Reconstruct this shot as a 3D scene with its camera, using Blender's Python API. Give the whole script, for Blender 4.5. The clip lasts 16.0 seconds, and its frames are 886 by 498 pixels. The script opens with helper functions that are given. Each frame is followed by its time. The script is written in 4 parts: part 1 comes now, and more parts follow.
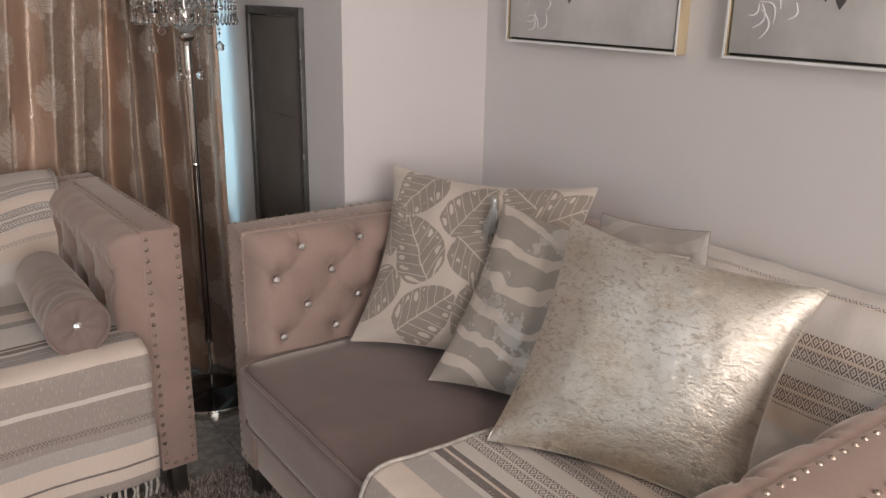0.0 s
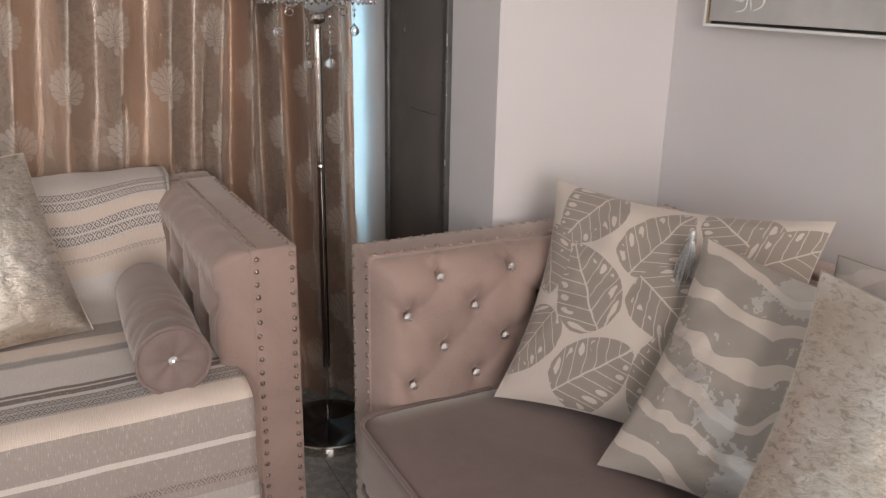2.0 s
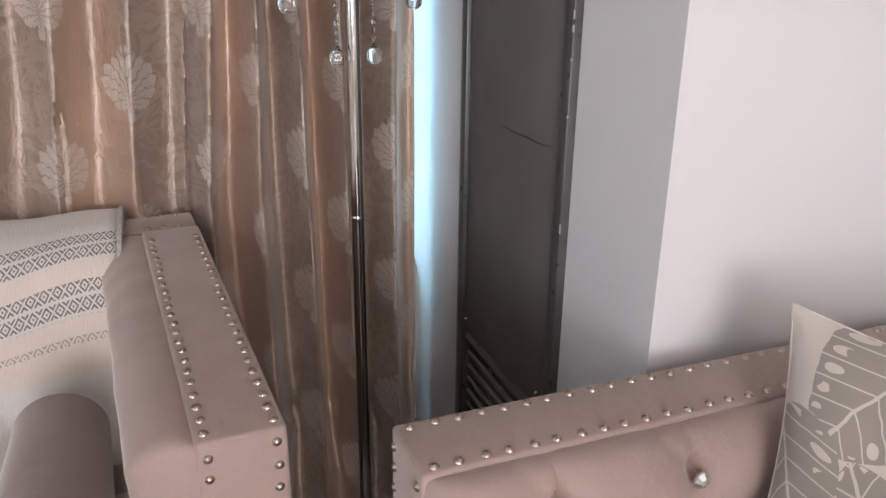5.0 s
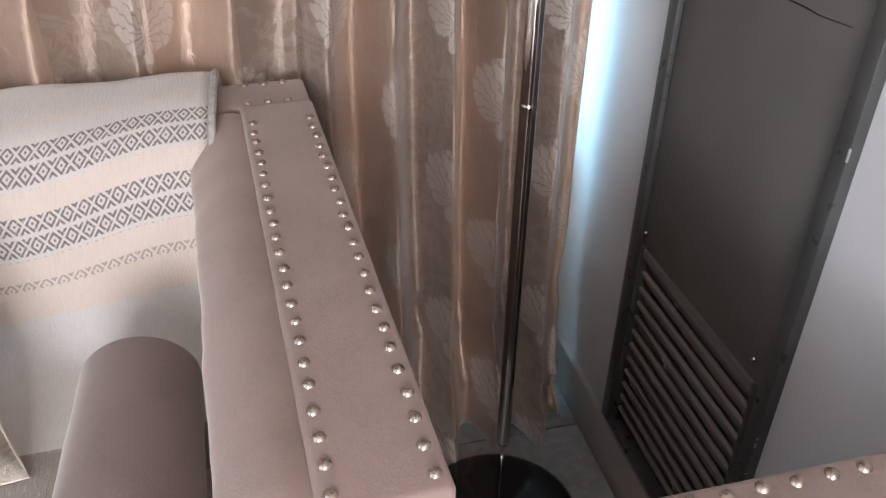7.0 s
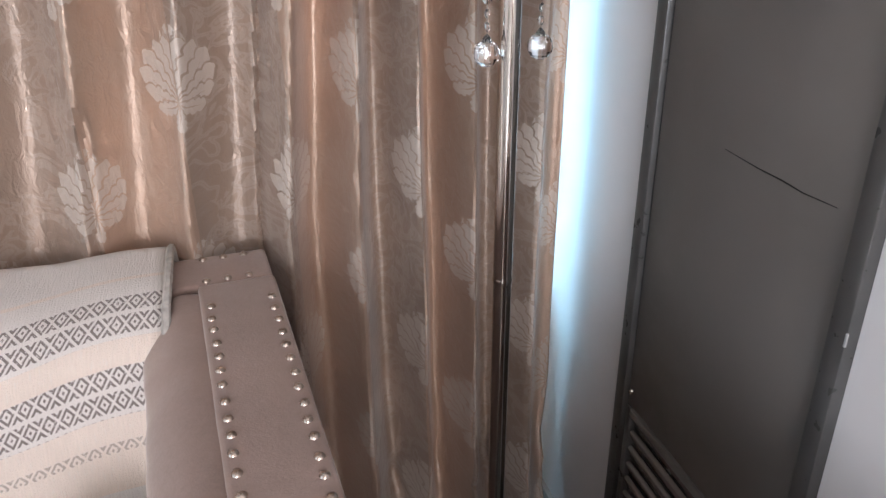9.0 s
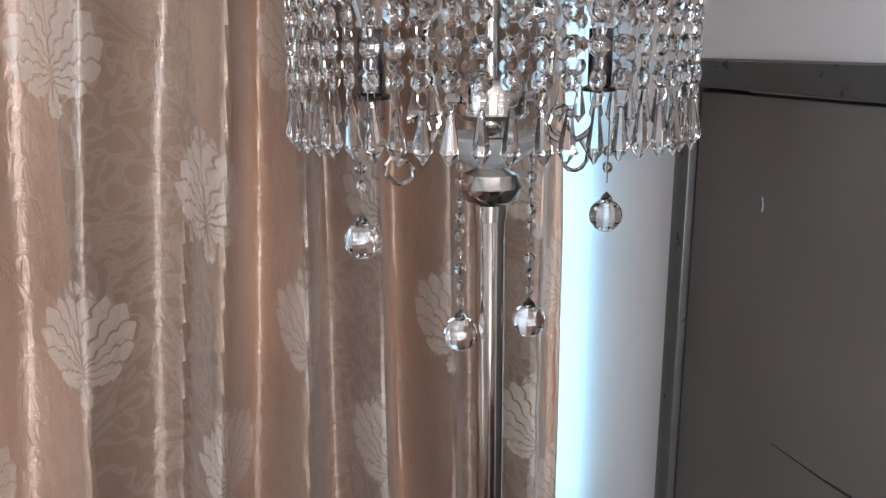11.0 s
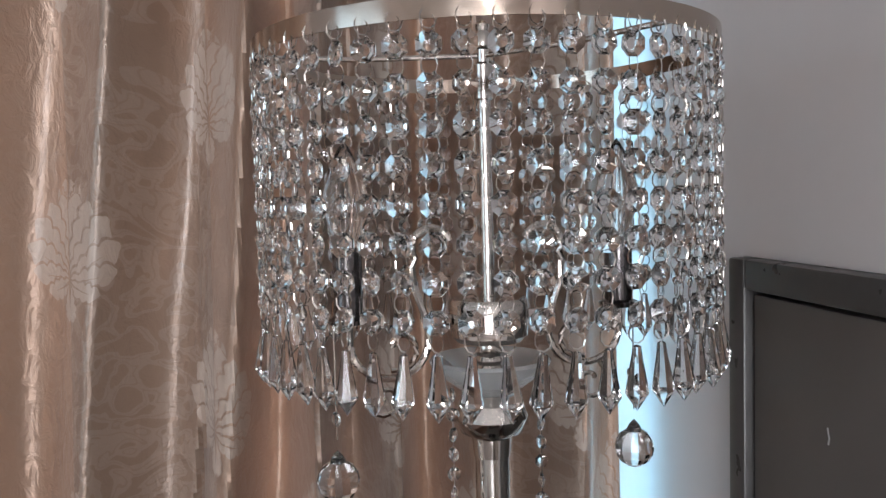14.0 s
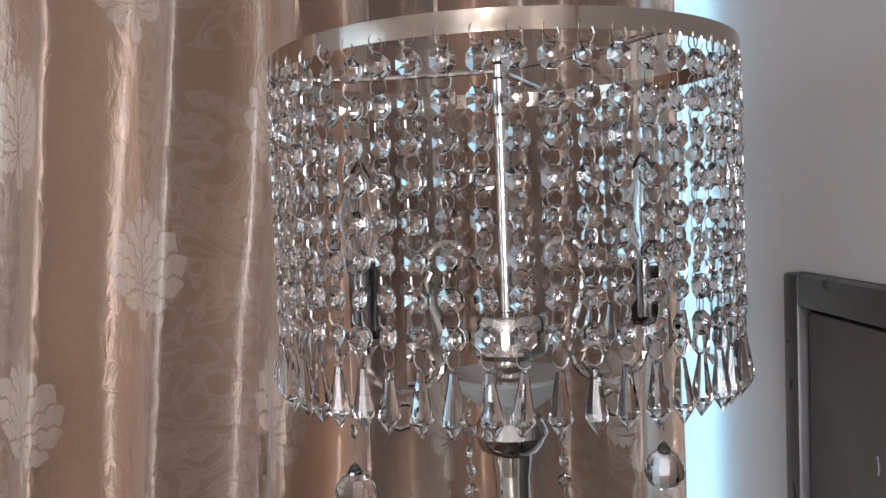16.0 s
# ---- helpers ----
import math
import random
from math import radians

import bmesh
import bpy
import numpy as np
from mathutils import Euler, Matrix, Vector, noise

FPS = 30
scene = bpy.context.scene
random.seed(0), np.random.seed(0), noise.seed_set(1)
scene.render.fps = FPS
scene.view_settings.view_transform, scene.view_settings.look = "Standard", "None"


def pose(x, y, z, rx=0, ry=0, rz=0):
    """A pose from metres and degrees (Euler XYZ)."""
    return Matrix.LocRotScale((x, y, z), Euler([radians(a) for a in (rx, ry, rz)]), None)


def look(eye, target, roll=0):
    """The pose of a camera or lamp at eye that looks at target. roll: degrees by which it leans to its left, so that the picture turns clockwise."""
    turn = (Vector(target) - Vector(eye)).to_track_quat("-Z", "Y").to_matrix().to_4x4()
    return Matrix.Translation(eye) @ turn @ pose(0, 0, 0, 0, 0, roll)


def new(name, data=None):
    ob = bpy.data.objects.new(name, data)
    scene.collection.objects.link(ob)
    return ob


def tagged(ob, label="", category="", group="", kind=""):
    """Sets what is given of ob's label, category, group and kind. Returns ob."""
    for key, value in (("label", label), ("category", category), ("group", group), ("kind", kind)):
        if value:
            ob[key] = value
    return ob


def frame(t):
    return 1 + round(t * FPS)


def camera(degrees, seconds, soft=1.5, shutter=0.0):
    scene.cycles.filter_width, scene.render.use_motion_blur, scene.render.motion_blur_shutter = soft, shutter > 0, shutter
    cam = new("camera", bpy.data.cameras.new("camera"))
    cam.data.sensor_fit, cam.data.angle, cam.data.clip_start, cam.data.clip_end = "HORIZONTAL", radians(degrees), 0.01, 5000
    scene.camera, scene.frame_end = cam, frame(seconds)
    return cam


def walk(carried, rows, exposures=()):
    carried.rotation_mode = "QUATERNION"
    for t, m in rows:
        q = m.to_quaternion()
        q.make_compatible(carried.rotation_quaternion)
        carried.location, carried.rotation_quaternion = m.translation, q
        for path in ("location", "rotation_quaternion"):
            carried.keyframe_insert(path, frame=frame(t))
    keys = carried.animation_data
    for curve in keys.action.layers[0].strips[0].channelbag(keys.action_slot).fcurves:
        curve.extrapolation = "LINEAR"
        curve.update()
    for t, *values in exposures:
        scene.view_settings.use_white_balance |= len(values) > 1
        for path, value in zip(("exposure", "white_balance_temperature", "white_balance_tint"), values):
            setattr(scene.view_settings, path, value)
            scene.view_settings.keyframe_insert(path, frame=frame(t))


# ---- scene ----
cam = camera(57.0, 16.0, 1.4)
METRES, EYE, TILT, LEAN, TURN = 2.3, 1.33, 0.0, 0.0, -35.7
ROWS = [
    (0.0, 0.0, 0.0, 0.0, 0.31, -17.37, -0.99),
    (0.5, -0.0126, 0.0072, -0.0022, 1.51, -17.1, -1.15),
    (1.0, -0.0241, 0.0523, -0.009, 4.19, -17.06, -0.97),
    (1.5, -0.0316, 0.1249, -0.012, 6.91, -17.11, -0.91),
    (2.0, -0.0463, 0.1776, -0.0183, 9.28, -18.08, -1.03),
    (2.5, -0.0796, 0.242, -0.0166, 9.95, -18.88, -1.21),
    (3.0, -0.09, 0.301, -0.0206, 10.32, -20.08, -1.08),
    (5.5, -0.1534, 0.6039, -0.0287, 18.34, -22.35, -0.22),
    (6.0, -0.1781, 0.6551, -0.0367, 22.65, -25.14, 0.76),
    (6.5, -0.2108, 0.6784, -0.0424, 22.82, -30.63, 0.01),
    (7.0, -0.2285, 0.6873, -0.0461, 21.87, -33.78, -0.7),
    (7.5, -0.2285, 0.6878, -0.0442, 21.35, -35.29, -0.91),
    (8.0, -0.2276, 0.6859, -0.0367, 20.55, -33.7, -0.52),
    (8.5, -0.2317, 0.698, -0.0288, 19.57, -30.42, -0.04),
    (9.0, -0.2434, 0.7291, -0.023, 19.14, -26.84, 0.39),
    (9.5, -0.2532, 0.7599, -0.0206, 19.08, -23.44, 0.79),
    (10.0, -0.258, 0.7879, -0.0195, 19.34, -20.03, 0.72),
    (12.5, -0.2644, 0.8421, 0.0022, 17.71, -7.45, 0.5),
    (13.0, -0.2592, 0.847, 0.004, 18.72, -5.47, 0.67),
    (13.5, -0.2499, 0.8576, 0.0061, 21.65, -4.27, 1.08),
    (14.0, -0.2426, 0.8682, 0.0058, 26.37, -3.73, 1.56),
    (14.5, -0.2366, 0.8764, 0.0056, 29.07, -3.43, 1.64),
    (15.0, -0.2288, 0.8811, 0.0061, 32.34, -3.2, 1.82),
    (15.5, -0.2197, 0.8827, 0.0062, 33.89, -2.94, 2.0),
    (16.0, -0.2162, 0.8825, 0.0061, 34.92, -2.67, 2.1),
]
walk(cam, [(t, pose(0, 0, EYE, TILT, LEAN, TURN) @ pose(METRES * x, METRES * y, METRES * z, 90 + pitch, roll, yaw)) for t, x, y, z, yaw, pitch, roll in ROWS],
     [(0.0, -0.44, 6900, 11), (1.5, -0.28, 6850, 11), (3.0, -0.12, 6650, 10), (5.5, 0.3, 6150, 9), (6.0, 0.42, 6100, 9), (7.5, 0.68, 6050, 9), (9.0, 0.55, 6050, 9), (10.0, 0.42, 6050, 9), (12.5, 0.1, 6150, 9), (14.5, -0.14, 6200, 9), (16.0, -0.02, 6180, 9)])


# ---- world, sun, large lights ----
world = bpy.data.worlds.new("world")
scene.world = world
world.use_nodes = True
wn = world.node_tree.nodes
sky = wn.new("ShaderNodeTexSky")
sky.sky_type, sky.sun_disc = "NISHITA", False
sky.sun_elevation, sky.sun_rotation = radians(48), radians(200)
wn["Background"].inputs["Strength"].default_value = 0.12
world.node_tree.links.new(sky.outputs["Color"], wn["Background"].inputs["Color"])


def area_light(name, eye, target, w, h, energy, colour):
    data = bpy.data.lights.new(name, "AREA")
    data.shape, data.size, data.size_y, data.energy, data.color = "RECTANGLE", w, h, energy, colour
    ob = new(name, data)
    ob.matrix_world = look(eye, target)
    return ob


sun = new("sun", bpy.data.lights.new("sun", "SUN"))
sun.data.energy, sun.data.angle, sun.data.color = 2.5, radians(0.6), (1.0, 0.95, 0.88)
sun.matrix_world = look((2.0, 8.0, 9.0), (0, 0, 0))
area_light("window_daylight", (-0.05, 3.03, 1.45), (-0.05, 0.0, 1.35), 2.1, 1.65, 62, (0.33, 0.73, 1.0))
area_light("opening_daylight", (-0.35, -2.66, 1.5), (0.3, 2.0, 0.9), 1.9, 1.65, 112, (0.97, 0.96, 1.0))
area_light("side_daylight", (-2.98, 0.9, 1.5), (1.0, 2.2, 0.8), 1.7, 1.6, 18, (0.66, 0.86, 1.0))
round_light = area_light("ceiling_lamp_light", (0.2, -1.4, 2.525), (0.2, -1.4, 0.0), 0.40, 0.40, 32, (1.0, 0.88, 0.79))
round_light.data.shape = "DISK"

# ---- materials ----


class Nodes:
    """Short hand for node trees."""

    def __init__(self, name):
        self.mat = bpy.data.materials.new(name)
        self.mat.use_nodes = True
        self.t = self.mat.node_tree
        self.b = self.t.nodes["Principled BSDF"]
        self.out = self.t.nodes["Material Output"]

    def put(self, sock, v):
        if v is None:
            return
        if isinstance(v, bpy.types.NodeSocket):
            self.t.links.new(v, sock)
        elif isinstance(v, tuple) and len(v) == 3 and sock.type == "RGBA":
            sock.default_value = (*v, 1)
        else:
            sock.default_value = v

    def m(self, op, a, b=None, c=None):
        n = self.t.nodes.new("ShaderNodeMath")
        n.operation = op
        for s, v in zip(n.inputs, (a, b, c)):
            self.put(s, v)
        return n.outputs[0]

    def mix(self, f, a, b):
        n = self.t.nodes.new("ShaderNodeMix")
        n.data_type = "RGBA"
        self.put(n.inputs[0], f), self.put(n.inputs[6], a), self.put(n.inputs[7], b)
        return n.outputs[2]

    def coord(self, kind="Object"):
        return self.t.nodes.new("ShaderNodeTexCoord").outputs[kind]

    def xyz(self, v):
        n = self.t.nodes.new("ShaderNodeSeparateXYZ")
        self.put(n.inputs[0], v)
        return n.outputs

    def vec(self, x, y, z=0.0):
        n = self.t.nodes.new("ShaderNodeCombineXYZ")
        self.put(n.inputs[0], x), self.put(n.inputs[1], y), self.put(n.inputs[2], z)
        return n.outputs[0]

    def scaled(self, v, s):
        n = self.t.nodes.new("ShaderNodeVectorMath")
        n.operation = "MULTIPLY"
        self.put(n.inputs[0], v)
        n.inputs[1].default_value = s
        return n.outputs[0]

    def noise(self, v, scale, detail=3.0, rough=0.55, distort=0.0):
        n = self.t.nodes.new("ShaderNodeTexNoise")
        self.put(n.inputs["Vector"], v)
        n.inputs["Scale"].default_value, n.inputs["Detail"].default_value = scale, detail
        n.inputs["Roughness"].default_value, n.inputs["Distortion"].default_value = rough, distort
        return n.outputs[0]

    def ramp(self, f, stops, kind="LINEAR"):
        n = self.t.nodes.new("ShaderNodeValToRGB")
        n.color_ramp.interpolation = kind
        e = n.color_ramp.elements
        while len(e) < len(stops):
            e.new(0.5)
        for el, (p, c) in zip(e, sorted(stops)):
            el.position, el.color = p, (*c, 1) if isinstance(c, tuple) else (c, c, c, 1)
        self.put(n.inputs[0], f)
        return n.outputs[0]

    def bump(self, h, strength=0.3, dist=0.002, normal=None):
        n = self.t.nodes.new("ShaderNodeBump")
        n.inputs["Strength"].default_value, n.inputs["Distance"].default_value = strength, dist
        self.put(n.inputs["Height"], h)
        if normal is not None:
            self.put(n.inputs["Normal"], normal)
        self.put(self.b.inputs["Normal"], n.outputs[0])
        return n.outputs[0]

    def set(self, **k):
        for key, v in k.items():
            self.put(self.b.inputs[key.replace("_", " ")], v)
        return self


def plain(name, colour, rough=0.5, metal=0.0, vary=0.12, scale=8.0, bump=0.05, fine=300.0):
    n = Nodes(name)
    o = n.coord()
    f = n.noise(o, scale, 4)
    dark = tuple(c * (1 - vary) for c in colour)
    light = tuple(min(1, c * (1 + vary)) for c in colour)
    n.set(Base_Color=n.ramp(f, [(0.3, dark), (0.7, light)]), Metallic=metal)
    n.set(Roughness=n.ramp(n.noise(o, scale * 4, 3), [(0.3, max(0.02, rough - 0.06)), (0.7, min(1, rough + 0.06))]))
    if bump:
        n.bump(n.noise(o, fine, 2), bump, 0.001)
    return n.mat


def velvet(name, colour):
    n = Nodes(name)
    o = n.coord()
    big, grain = n.noise(o, 5, 3, 0.6, 0.6), n.noise(o, 420, 2)
    a, b = tuple(c * 0.86 for c in colour), tuple(c * 1.14 for c in colour)
    n.set(Base_Color=n.mix(n.m("MULTIPLY", n.m("SUBTRACT", n.m("ADD", grain, n.noise(o, 150, 2)), 0.6), 0.6), n.ramp(big, [(0.32, a), (0.68, b)]), tuple(c * 1.3 for c in colour)))
    n.set(Roughness=0.85, Sheen_Weight=0.55, Sheen_Roughness=0.38, Sheen_Tint=(0.95, 0.88, 0.81))
    n.bump(n.m("ADD", n.m("MULTIPLY", grain, 0.6), n.m("ADD", big, n.m("MULTIPLY", n.noise(o, 70, 3), 0.5))), 0.18, 0.003)
    return n.mat


def paint(name, colour):
    n = Nodes(name)
    o = n.coord()
    f, g = n.noise(o, 1.6, 4), n.noise(o, 60, 4)
    n.set(Base_Color=n.ramp(f, [(0.3, tuple(c * 0.95 for c in colour)), (0.7, colour)]), Roughness=n.ramp(g, [(0.3, 0.62), (0.7, 0.8)]))
    n.bump(g, 0.12, 0.001)
    return n.mat


def damask_satin():
    n = Nodes("damask_satin")
    u, v, _ = n.xyz(n.coord("UV"))
    PX, PY = 0.33, 0.29
    wob = n.m("MULTIPLY", n.m("SUBTRACT", n.noise(n.vec(u, v), 30, 3, 0.6), 0.5), 0.007)
    wob2 = n.m("MULTIPLY", n.m("SUBTRACT", n.noise(n.vec(v, u), 30, 3, 0.6), 0.5), 0.007)

    def palmette(shift):
        """Serrated acanthus lobes that open from a root, one layer over the other, with gaps and midribs."""
        cu = n.m("ADD", wob, n.m("MULTIPLY", n.m("SUBTRACT", n.m("FRACT", n.m("ADD", n.m("DIVIDE", u, PX), shift)), 0.5), PX))
        cv = n.m("ADD", wob2, n.m("MULTIPLY", n.m("SUBTRACT", n.m("FRACT", n.m("ADD", n.m("DIVIDE", v, PY), shift)), 0.5), PY))
        side = n.m("ABSOLUTE", cu)
        found = 0.0
        for root, angle, reach, wide in ((0.030, 10, 0.034, 0.010), (0.028, 48, 0.030, 0.009), (-0.02, 12, 0.070, 0.014), (-0.026, 30, 0.074, 0.015), (-0.028, 50, 0.074, 0.016), (-0.030, 71, 0.066, 0.015),
                                         (-0.030, 95, 0.054, 0.013), (-0.032, 122, 0.040, 0.011), (-0.036, 176, 0.034, 0.008)):
            c, k = math.cos(radians(angle)), math.sin(radians(angle))
            dy = n.m("SUBTRACT", cv, root)
            a = n.m("DIVIDE", n.m("ADD", n.m("MULTIPLY", side, k), n.m("MULTIPLY", dy, c)), reach)
            across = n.m("SUBTRACT", n.m("MULTIPLY", side, c), n.m("MULTIPLY", dy, k))
            across = n.m("ABSOLUTE", n.m("ADD", across, n.m("MULTIPLY", n.m("MULTIPLY", a, a), 0.012 * k)))
            t = n.m("MINIMUM", n.m("MAXIMUM", a, 0.0), 1.0)
            edge = n.m("MULTIPLY", n.m("MULTIPLY", n.m("POWER", t, 0.75), n.m("POWER", n.m("SUBTRACT", 1.0, t), 0.5)), wide * 1.75)
            edge = n.m("MULTIPLY", edge, n.m("ADD", 0.86, n.m("MULTIPLY", n.m("ABSOLUTE", n.m("SINE", n.m("MULTIPLY", a, 13.0))), 0.42)))
            core = n.m("LESS_THAN", across, edge)
            outer = n.m("LESS_THAN", n.m("SUBTRACT", across, 0.0024), n.m("MULTIPLY", edge, 1.04))
            rib = n.m("MULTIPLY", n.m("LESS_THAN", across, n.m("MULTIPLY", n.m("SUBTRACT", 0.8, t), 0.0020)), n.m("LESS_THAN", t, 0.72))
            found = n.m("ADD", n.m("MULTIPLY", found, n.m("SUBTRACT", 1.0, outer)), n.m("MULTIPLY", core, n.m("SUBTRACT", 1.0, rib)))
        return found

    flower = n.m("MAXIMUM", palmette(0.0), palmette(0.5))
    scroll = n.noise(n.vec(u, v), 24, 1, 0.4, 1.8)
    off = n.m("ABSOLUTE", n.m("SUBTRACT", scroll, 0.5))
    vine = n.m("SUBTRACT", n.m("LESS_THAN", off, 0.085), n.m("MULTIPLY", n.m("LESS_THAN", off, 0.014), 0.7))
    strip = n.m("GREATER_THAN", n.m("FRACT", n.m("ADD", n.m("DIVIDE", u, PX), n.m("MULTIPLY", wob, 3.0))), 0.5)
    vine = n.m("MULTIPLY", vine, n.m("MULTIPLY", n.m("GREATER_THAN", n.noise(n.vec(u, v), 7, 1), 0.40), n.m("ADD", 0.25, n.m("MULTIPLY", strip, 0.75))))
    mask = n.m("MAXIMUM", flower, n.m("MULTIPLY", vine, 0.32))
    base = n.ramp(n.noise(n.vec(u, v), 3, 2), [(0.3, (0.41, 0.282, 0.206)), (0.7, (0.505, 0.35, 0.258))])
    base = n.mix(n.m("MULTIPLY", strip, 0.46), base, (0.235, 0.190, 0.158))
    n.set(Base_Color=n.mix(n.m("MULTIPLY", mask, 0.68), base, (0.54, 0.455, 0.385)))
    n.set(Metallic=n.m("ADD", 0.12, n.m("MULTIPLY", n.m("SUBTRACT", 1.0, mask), 0.43)))
    thread = n.noise(n.scaled(n.vec(u, v), (900.0, 120.0, 1.0)), 1.0, 2)
    n.set(Roughness=n.m("ADD", n.m("MULTIPLY", mask, 0.12), n.m("ADD", 0.37, n.m("MULTIPLY", thread, 0.12))))
    tangent = n.t.nodes.new("ShaderNodeTangent")
    tangent.direction_type, tangent.uv_map = "UV_MAP", "UVMap"
    n.set(Sheen_Weight=0.15, Specular_IOR_Level=1.0, Coat_Weight=0.2, Coat_Roughness=0.15, Coat_IOR=1.7, Anisotropic=0.85, Anisotropic_Rotation=0.25, Tangent=tangent.outputs[0])
    crumple = n.noise(n.scaled(n.vec(u, v), (70.0, 42.0, 1.0)), 1.0, 4, 0.6, 0.6)
    pucker = n.noise(n.scaled(n.vec(u, v), (120.0, 160.0, 1.0)), 1.0, 2)
    n.bump(n.m("ADD", n.m("ADD", crumple, n.m("MULTIPLY", pucker, 0.10)), n.m("MULTIPLY", mask, 0.08)), 0.5, 0.006)
    return n.mat


def woven_throw(name, pu, pv, row_list, strength):
    """Bands across the length v (metres), lozenge rows in the dark bands."""
    n = Nodes(name)
    u, v, _ = n.xyz(n.coord("UV"))
    PER = 1.6
    f = n.m("DIVIDE", n.m("ADD", v, 0.0), PER)
    cream, grey, pale, tan, dark = (0.74, 0.615, 0.52), (0.46, 0.41, 0.375), (0.70, 0.635, 0.585), (0.36, 0.30, 0.265), (0.16, 0.125, 0.115)
    bands = [(0.0, pale), (0.02, cream), (0.026, pale), (0.116, cream), (0.145, pale), (0.203, cream), (0.30, (0.70, 0.655, 0.615)), (0.52, tan), (0.60, cream), (0.66, grey),
             (0.70, pale), (0.82, dark), (0.832, cream), (0.84, dark), (0.862, pale), (0.875, grey), (0.93, cream), (0.985, tan), (1.055, pale), (1.065, tan),
             (1.165, grey), (1.205, cream), (1.255, dark), (1.259, cream), (1.29, tan)]
    base = n.ramp(f, [(p / PER, c) for p, c in bands], "CONSTANT")
    rows = row_list
    where = n.ramp(f, [(p / PER, c) for p, c in rows], "CONSTANT")
    fu = n.m("ABSOLUTE", n.m("SUBTRACT", n.m("FRACT", n.m("DIVIDE", u, pu)), 0.5))
    fv = n.m("ABSOLUTE", n.m("SUBTRACT", n.m("FRACT", n.m("DIVIDE", v, pv)), 0.5))
    d = n.m("ADD", fu, fv)
    ring = n.m("LESS_THAN", n.m("ABSOLUTE", n.m("SUBTRACT", d, 0.34)), 0.082)
    dot = n.m("LESS_THAN", d, 0.09)
    ring2 = n.m("LESS_THAN", n.m("ABSOLUTE", n.m("SUBTRACT", d, 0.68)), 0.085)
    rough_edge = n.m("GREATER_THAN", n.noise(n.scaled(n.vec(u, v), (420.0, 420.0, 1.0)), 1.0, 1), 0.36)
    line = n.m("GREATER_THAN", fv, 0.41)
    loz = n.m("MULTIPLY", n.m("MULTIPLY", n.m("MAXIMUM", n.m("MAXIMUM", ring, dot), ring2), n.m("SUBTRACT", 1.0, line)), n.m("MULTIPLY", where, rough_edge))
    weft = n.noise(n.scaled(n.vec(u, v), (420.0, 45.0, 1.0)), 1.0, 3)
    fleck = n.m("GREATER_THAN", n.noise(n.scaled(n.vec(u, v), (520.0, 60.0, 1.0)), 1.0, 2), 0.63)
    c1 = n.mix(n.m("MULTIPLY", weft, 0.32), base, (0.33, 0.285, 0.25))
    c2 = n.mix(n.m("MULTIPLY", fleck, 0.45), c1, (0.66, 0.6, 0.54))
    n.set(Base_Color=n.mix(n.m("MULTIPLY", loz, strength), c2, (0.165, 0.128, 0.115)), Roughness=0.9, Sheen_Weight=0.15)
    n.bump(n.m("ADD", weft, n.noise(n.scaled(n.vec(u, v), (500.0, 500.0, 1.0)), 1.0, 1)), 0.5, 0.003)
    return n.mat


LEAVES = [(0.10, 0.42, 2.5, 0.17), (0.27, 0.385, -0.5, 0.17), (0.41, 0.43, 0.9, 0.16), (0.135, 0.255, 0.55, 0.185), (0.33, 0.245, -2.2, 0.175), (0.465, 0.27, 2.9, 0.16),
          (0.03, 0.12, 2.6, 0.15), (0.20, 0.085, -0.9, 0.17), (0.345, 0.09, 0.25, 0.18), (0.475, 0.09, -2.6, 0.16), (0.02, 0.30, -2.8, 0.14), (0.52, 0.40, -1.0, 0.15)]


